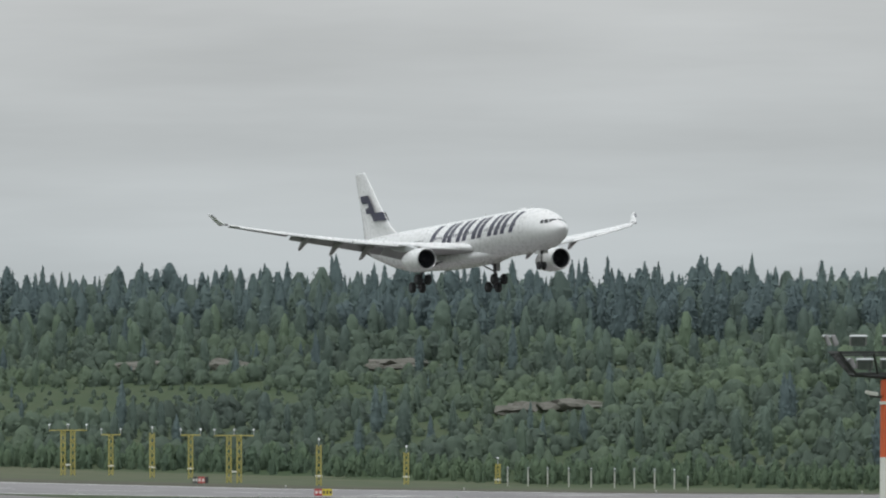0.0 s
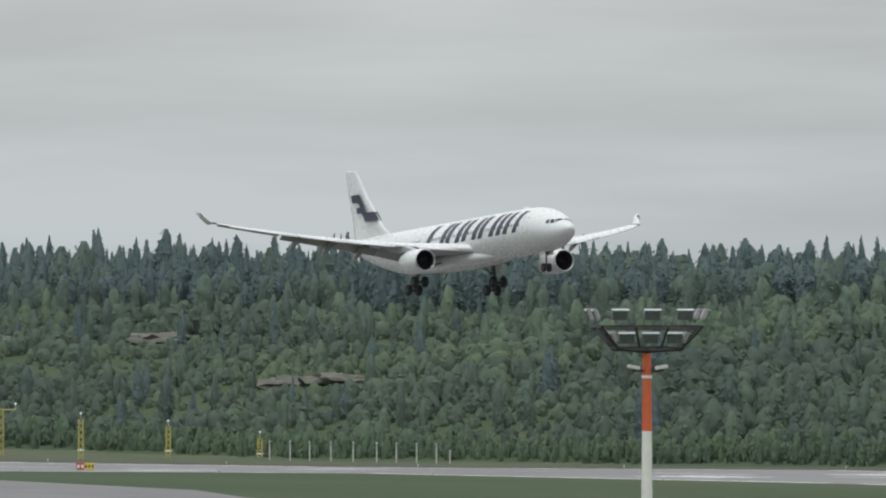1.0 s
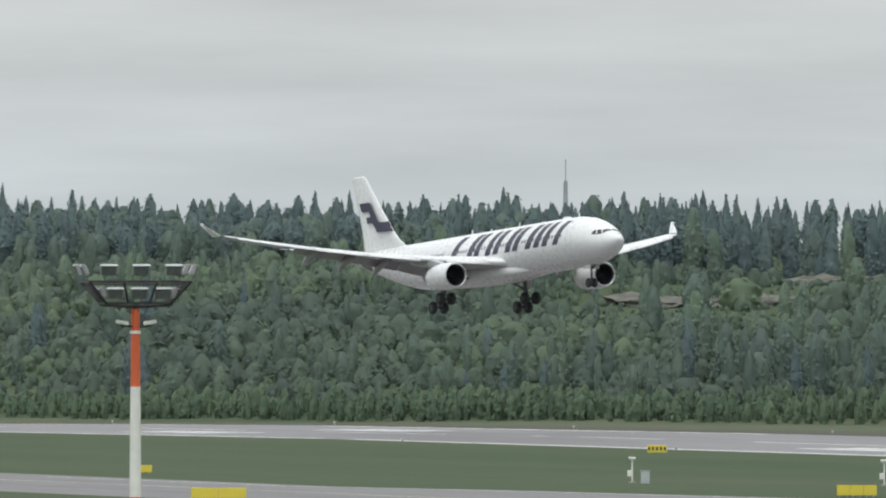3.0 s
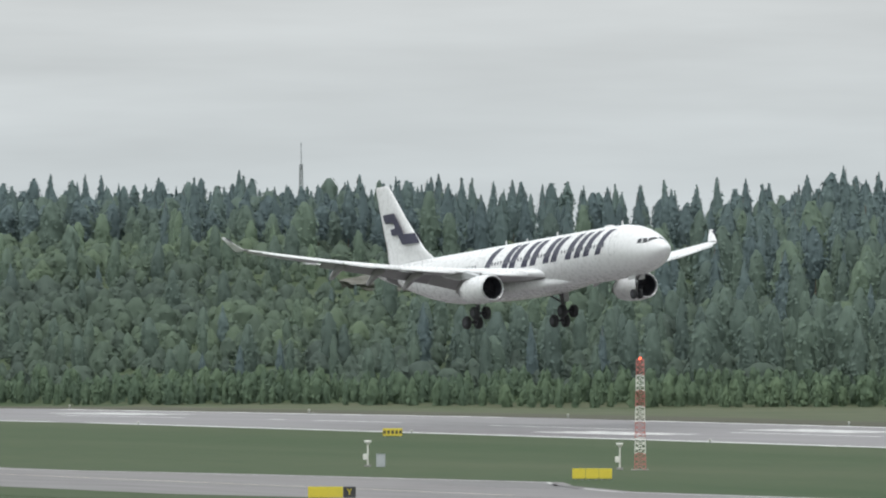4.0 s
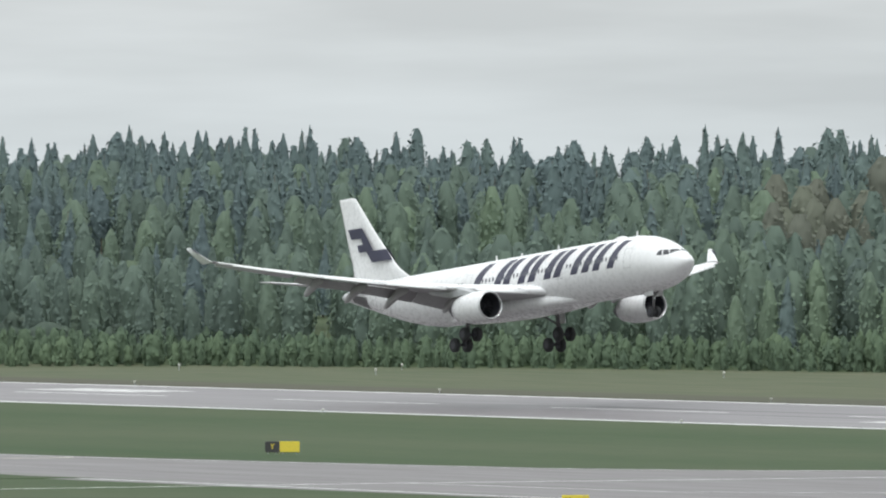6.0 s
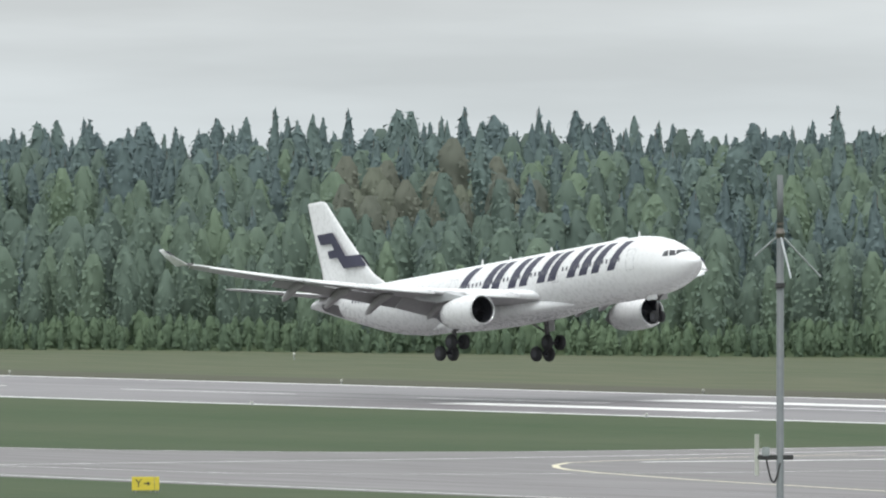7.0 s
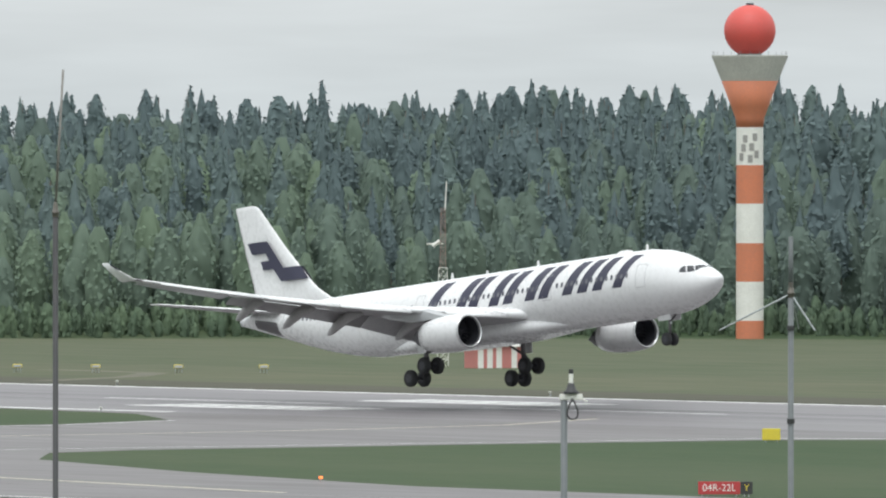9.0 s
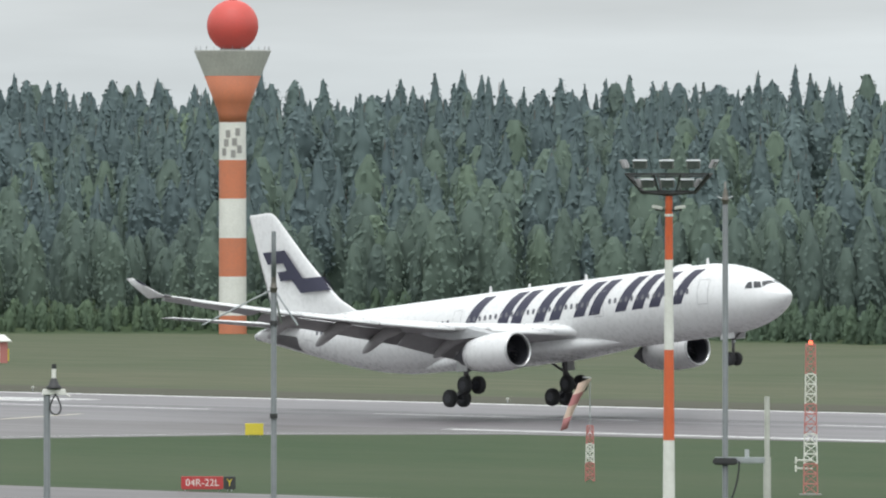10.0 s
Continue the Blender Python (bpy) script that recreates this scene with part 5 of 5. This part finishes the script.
def small_light(s, c, lit=None, tall=0.7):
    m = put("edge_light", s, c, "lit orange edge light on a short stem" if lit else "small pale edge light on a short stem", "airfield light", "edge lights")
    bm = bmesh.new()
    rod(bm, (0, 0, -0.05), (0, 0, tall * 0.6), 0.05)
    part("stem", bm, GALV, m)
    bm = bmesh.new()
    lathe(bm, [(tall * 0.55, 0.06), (tall * 0.62, 0.13), (tall * 0.8, 0.14), (tall, 0.1), (tall * 1.02, 0.01)], (0, 0, 0), "z", 12)
    part("lamp", bm, lit or POSTPALE, m, smooth=True)


for s, c in ((-1234, 709.7), (-1149, 704.2), (-1130, 722.7), (-1226, 718.8), (-1100, 700), (-1060, 720)):
    small_light(s, c, tall=0.8)
small_light(-577, 469.8, LIT_ORANGE, 0.36)
for s in range(-1480, -600, 60):
    small_light(s, RUNWAY + 32.5, tall=0.45)
    if not -760 < s < -620:
        small_light(s + 20, RUNWAY - 32, tall=0.4)

# radar tower
d = 1290.0
p = RADAR_AT
radar = thing("radar_tower", (p[0], p[1], height(*plan(p[0], p[1]))), "orange and white banded concrete tower with a red dome", "tower", rz=face(p[0], p[1]))
base = radar.location.z
zs = [21.6 + (255 - y) * d / 20586 - base for y in (601, 567, 498, 430, 360, 292, 225)]
zs[0] = -0.4
for k, (a, b) in enumerate(zip(zs, zs[1:])):
    bm = bmesh.new()
    lathe(bm, [(a, 1.54 - 0.008 * k), (b, 1.535 - 0.008 * k)], (0, 0, 0), "z", 32, True)
    shaft = part("shaft_band", bm, PALEORANGE if k % 2 == 0 else MASTWHITE, radar, "orange painted band" if k % 2 == 0 else "white painted band", False)
q = [21.6 + (255 - y) * d / 20586 - base for y in (225, 190, 143, 143, 100, 98)]
bm = bmesh.new()
lathe(bm, [(q[0], 1.49), (q[0] + 1.0, 1.6), (q[1], 2.03), (q[2], 3.15)], (0, 0, 0), "z", 36, True)
part("flared_head", bm, PALEORANGE, radar, "orange flared head", True)
bm = bmesh.new()
lathe(bm, [(q[2] + 0.004, 3.15), (q[4], 4.25), (q[5], 4.25), (q[5], 4.0), (q[4] - 0.3, 3.9)], (0, 0, 0), "z", 36)
part("parapet", bm, CONCRETEPALE, radar, "pale weathered parapet", False)
bm = bmesh.new()
lathe(bm, [(q[4] - 0.35, 0.02), (q[4] - 0.3, 3.95)], (0, 0, 0), "z", 36)
part("platform", bm, CONCRETE, radar)
for k in range(24):
    a = 2 * math.pi * k / 24
    bm = bmesh.new()
    rod(bm, (4.1 * math.cos(a), 4.1 * math.sin(a), q[5] - 0.05), (4.1 * math.cos(a), 4.1 * math.sin(a), q[5] + 0.45), 0.025, n=4)
    part("rail_post", bm, GALV, radar)
rd = 2.86
zc = 21.6 + (255 - 54) * d / 20586 - base
bm = bmesh.new()
lathe(bm, [(zc - rd - 1.0, 1.4), (zc - rd * 0.9, 1.4)], (0, 0, 0), "z", 20, True)
part("dome_foot", bm, CONCRETE, radar)
bm = bmesh.new()
bmesh.ops.create_uvsphere(bm, u_segments=40, v_segments=24, radius=rd, matrix=Matrix.Translation((0, 0, zc)))
dome = part("dome", bm, DOMERED, radar, "matt red radar dome", True)
bm = bmesh.new()
rod(bm, (0, 0, zc + rd - 0.05), (0, 0, zc + rd + 0.18), 0.45, 0.4, 12)
part("dome_cap", bm, DARKMETAL, dome)
for k in range(7):                                    # grey panels added in place of mottled stains on the white band
    a = radians(-90 + (-38, -20, 2, 22, -28, 8, 30)[k])
    z = zs[5] + (0.9, 2.9, 0.7, 3.1, 1.9, 2.0, 1.2)[k]
    bm = bmesh.new()
    box(bm, -0.26, 0.26, -0.06, 0.05, -0.42, 0.42, 0.02, Matrix.Translation((1.49 * math.cos(a), 1.49 * math.sin(a), z)) @ Matrix.Rotation(a + math.pi / 2, 4, "Z"))
    part("stain_panel", bm, CONCRETE, radar, "grey panel in place of a stain")

# aerial mast beside the hut
am = thing("aerial_mast", (MAST_AT[0], MAST_AT[1], height(*plan(MAST_AT[0], MAST_AT[1]))), "slender lattice aerial mast, white below and red above", "mast", rz=face(MAST_AT[0], MAST_AT[1]))
bm = bmesh.new()
lattice(bm, -0.1, 9.6, 1.05, 0.8, 12, 0.035)
part("lower_shaft", bm, MASTWHITE, am, "white lattice shaft")
bm = bmesh.new()
lattice(bm, 9.6, 15.4, 0.55, 0.4, 9, 0.035)
part("upper_shaft", bm, REDBROWN, am, "faded red-brown lattice shaft")
bm = bmesh.new()
rod(bm, (0.2, 0, 15.2), (0.35, 0, 18.0), 0.07, 0.05)
part("whip", bm, MASTWHITE, am, "white whip aerial")
bm = bmesh.new()
rod(bm, (-1.6, 0, 11.9), (0, 0, 11.9), 0.07)
rod(bm, (-1.0, 0, 11.7), (-0.3, 0, 12.2), 0.2)
part("dipole", bm, MASTWHITE, am, "white side aerial")
FA = FAR_AERIAL
fa = thing("far_aerial_mast", (FA[0], FA[1], height(*plan(FA[0], FA[1]))), "thin grey aerial mast beyond the woods", "mast")
bm = bmesh.new()
lattice(bm, -1, FA[2] - fa.location.z - 4, 1.0, 0.5, 24, 0.1)
part("shaft", bm, GALV, fa)
bm = bmesh.new()
rod(bm, (0, 0, FA[2] - fa.location.z - 4.2), (0, 0, FA[2] - fa.location.z), 0.09)
part("rod", bm, GALV, fa)


def approach_mast(s, c, tall, arm, lamps, twin=False):
    """A yellow approach light mast with a crossbar."""
    m = put("approach_light_mast", s, c, "yellow lattice approach light mast" + (" with a crossbar" if arm else ""), "light mast", "approach light masts")
    for x in ((-0.75, 0.75) if twin else (0,)):
        bm = bmesh.new()
        w = 0.62
        for i in range(6):
            z0, z1 = tall * i / 6, tall * (i + 1) / 6
            for a in (-w / 2, w / 2):
                rod(bm, (x + a, 0, z0 - (0.1 if i == 0 else 0)), (x + a, 0, z1), 0.10, n=5)
            rod(bm, (x - w / 2, 0, z0), (x + w / 2, 0, z1), 0.06, n=4)
            rod(bm, (x + w / 2, 0, z0), (x - w / 2, 0, z1), 0.06, n=4)
        part("shaft", bm, YELLOWMAST, m, "yellow lattice shaft")
    bm = bmesh.new()
    box(bm, -0.5, 0.5, -0.06, 0.06, tall * 0.22, tall * 0.22 + 0.25)
    part("plate", bm, MASTWHITE, m, "white plate")
    if arm:
        bm = bmesh.new()
        box(bm, -arm / 2, arm / 2, -0.1, 0.1, tall - 0.12, tall + 0.08)
        part("crossbar", bm, YELLOWMAST, m, "yellow crossbar")
    for k in range(lamps):
        x = (k / (lamps - 1) - 0.5) * arm * 0.98 if lamps > 1 else 0
        bm = bmesh.new()
        rod(bm, (x, 0, tall), (x, 0, tall + 0.7), 0.06, n=6)
        rod(bm, (x, -0.05, tall + 0.65), (x, -0.35, tall + 0.85), 0.13, 0.18, 8)
        part("lamp", bm, LAMPGLASS, m, "small approach lamp")


for s, c, tall, arm, lamps, twin in ((-1653, 682.9, 7.0, 5.8, 3, True), (-1650, 688.8, 6.3, 3.0, 2, False), (-1619, 682.6, 6.8, 0, 1, False), (-1603, 682.1, 6.6, 3.0, 2, False),
                                     (-1550, 666.4, 6.9, 5.8, 3, True), (-1508, 661.4, 5.8, 0, 1, False), (-1515, 678.1, 4.6, 0, 1, False), (-1528, 698.4, 3.1, 0, 1, False)):
    k = min(1.0, (edge_at(s) - 4) / c)
    approach_mast(s * k, c * k, tall * k, arm, lamps, twin)
for x in (898, 935, 970, 1008, 1048, 1090, 1125, 1161, 1196, 1220):
    k = (x - 898) / 322
    m = put("fence_post", (-1527 + 29 * k) * (0.972 - 0.03 * k), (699.5 + 15 * k) * (0.972 - 0.03 * k), "slim pale post with a small lamp at the wood edge", "post", "posts at the wood edge")
    bm = bmesh.new()
    rod(bm, (0, 0, -0.3), (0, 0, 2.5 if x < 1200 else 1.6), 0.10, n=6)
    part("shaft", bm, POSTPALE, m)
    bm = bmesh.new()
    rod(bm, (0, -0.05, 2.4 if x < 1200 else 1.5), (0, -0.2, 2.75 if x < 1200 else 1.8), 0.12, 0.14, 8)
    part("lamp", bm, LAMPGLASS, m)


# ---- floodlight masts and aerial poles before the airfield ----
def flood_mast(x, y, turn):
    m = thing("floodlight_mast", (x, y, 0), "orange and white floodlight mast with a two-tier ring of lamps", "light mast", "floodlight masts", rz=turn)
    z1 = 19.8
    for k, (a, b) in enumerate(((17.8, z1), (14.95, 17.8), (12.1, 14.95), (9.25, 12.1), (6.4, 9.25), (3.5, 6.4), (-0.1, 3.5))):
        bm = bmesh.new()
        rod(bm, (0, 0, a), (0, 0, b), 0.112 + 0.0085 * (z1 - a), 0.112 + 0.0085 * (z1 - b), 20)
        part("pole_band", bm, ORANGE if k % 2 == 0 else MASTWHITE, m, "orange-red pole band" if k % 2 == 0 else "white pole band", False)
    bm = bmesh.new()
    rod(bm, (0, 0, 19.16), (0, 0, 19.24), 0.14, n=20)
    part("collar", bm, MASTWHITE, m)
    for name, w, z in (("lower_frame", 0.84, 19.95), ("upper_frame", 1.3, 20.5)):
        bm = bmesh.new()
        for a, b in (((-1, -1), (1, -1)), ((1, -1), (1, 1)), ((1, 1), (-1, 1)), ((-1, 1), (-1, -1))):
            box(bm, min(a[0], b[0]) * w - 0.03, max(a[0], b[0]) * w + 0.03, min(a[1], b[1]) * w - 0.03, max(a[1], b[1]) * w + 0.03, z - 0.03, z + 0.03)
        for k in (-0.5, 0.5):
            box(bm, -w, w, k * w - 0.03, k * w + 0.03, z - 0.09, z - 0.05)
        part(name, bm, DULLBLACK, m, "black steel ring frame")
    bars = [((sx * 0.84, sy * 0.84, 19.95), (sx * 1.3, sy * 1.3, 20.5), 0.032) for sx in (-1, -0.33, 0.33, 1) for sy in (-1, 1)]
    bars += [((sy * 0.84, sx * 0.84, 19.95), (sy * 1.3, sx * 1.3, 20.5), 0.032) for sx in (-0.33, 0.33) for sy in (-1, 1)]
    bars += [((0, 0, 19.85), (sx * 0.84, sy * 0.84, 19.93), 0.05) for sx, sy in ((-1, -1), (1, -1), (1, 1), (-1, 1))]
    for lo, hi, thick in bars:
        bm = bmesh.new()
        rod(bm, lo, hi, thick, n=6)
        part("strut", bm, DULLBLACK, m)
    for tier, r, z, n in ((0, 0.86, 20.20, 3), (1, 1.34, 20.80, 3)):
        for side, ks in ((0, (0, 1, 2)), (1, (0, 2)), (3, (0, 2))):
            for k in ks:
                o = (k - 1) * (0.62 if tier == 0 else 0.84)
                mm = Matrix.Rotation(side * math.pi / 2, 4, "Z") @ Matrix.Translation((o, -r - 0.06, z)) @ Matrix.Rotation(radians(24), 4, "X")
                bm = bmesh.new()
                box(bm, -0.22, 0.22, -0.05, 0.07, -0.14, 0.16, 0.03, mm)
                lamp = part("floodlight", bm, FAIRING, m, "grey box floodlight")
                bm = bmesh.new()
                box(bm, -0.18, 0.18, -0.075, -0.052, -0.11, 0.125, 0.004, mm)
                part("lens", bm, DULLGLASS, lamp, "dark glass lens")
                bm = bmesh.new()
                box(bm, -0.23, 0.23, -0.09, 0.0, 0.145, 0.17, 0.004, mm)
                part("visor", bm, LAMPGLASS, lamp, "pale visor")
    for sx, ang in ((-1, 10), (1, -8)):
        bm = bmesh.new()
        box(bm, -0.17, 0.17, -0.07, 0.07, -0.05, 0.05, 0.02, Matrix.Translation((sx * 0.36, -0.18, 19.45)) @ Matrix.Rotation(radians(ang), 4, "Y"))
        cm = part("security_camera", bm, MASTWHITE, m, "white security camera")
        bm = bmesh.new()
        rod(bm, (sx * 0.1, -0.1, 19.35), (sx * 0.42, -0.18, 19.38), 0.03)
        part("arm", bm, DULLBLACK, cm)


for x, y, z, turn in FLOODS:
    flood_mast(x, y, turn)


def pole(name, label, at, top, r, material, joint=None, whip=0.03, rods=(), clamps=(), lean=0.0):
    """A slim aerial pole that stands on the ground; joint is the height where the whip begins."""
    m = thing(name, (at[0], at[1], 0), label, "aerial", rz=face(at[0], at[1]))
    j = joint or top
    bm = bmesh.new()
    rod(bm, (0, 0, -0.1), (0, 0, j), r * 1.15, r, 14)
    part("pole", bm, material, m, smooth=True)
    if joint:
        bm = bmesh.new()
        rod(bm, (0, 0, j), (lean, 0, top), whip, whip * 0.85, 10)
        part("whip", bm, POLEGREY if whip > 0.03 else WHIPGREY, m, "weathered grey whip aerial", True)
        bm = bmesh.new()
        lathe(bm, [(j - 0.10, r * 1.1), (j - 0.06, r * 1.15), (j - 0.055, r * 1.35), (j - 0.03, r * 1.35), (j - 0.02, r * 1.1), (j + 0.04, r * 0.9), (j + 0.1, whip)], (0, 0, 0), "z", 14)
        part("collar", bm, BRASS, m, "metal aerial collar", True)
    for dx, dy, dz in rods:
        bm = bmesh.new()
        rod(bm, (0, 0, j - 0.05), (dx, dy, j + dz), 0.014, 0.012, 6)
        part("ground_rod", bm, GALV, m, "thin slanting rod")
    for z in clamps:
        bm = bmesh.new()
        rod(bm, (0, 0, z), (0, 0, z + 0.06), r * 1.35, n=14)
        part("clamp", bm, DULLBLACK, m)
    return m


def side_aerial(m, z, dx, tall, cable=True):
    """A short dipole held off the pole by a bracket, with its cable."""
    bm = bmesh.new()
    box(bm, min(dx, 0.15), max(dx, 0.15) if dx > 0 else 0.17, -0.03, 0.03, z - 0.02, z + 0.04, 0.008)
    part("bracket", bm, DULLBLACK, m)
    bm = bmesh.new()
    rod(bm, (dx, 0, z - tall * 0.42), (dx, 0, z + tall * 0.58), 0.03, n=10)
    part("dipole", bm, POSTPALE, m, "short pale dipole")
    bm = bmesh.new()
    box(bm, dx * 0.62 - 0.05, dx * 0.62 + 0.05, -0.05, 0.05, z + 0.03, z + 0.14, 0.01)
    part("box", bm, GALV, m)
    if cable:
        bm = bmesh.new()
        pts = [Vector((dx * 0.6 * (1 - f) , -0.04, z - 0.28 * math.sin(f * math.pi) - 0.06 * f)) for f in [k / 10 for k in range(11)]]
        for a, b in zip(pts, pts[1:]):
            rod(bm, a, b, 0.014, n=6)
        part("cable", bm, DULLBLACK, m, "black cable loop")


aerial_poles()


motions()
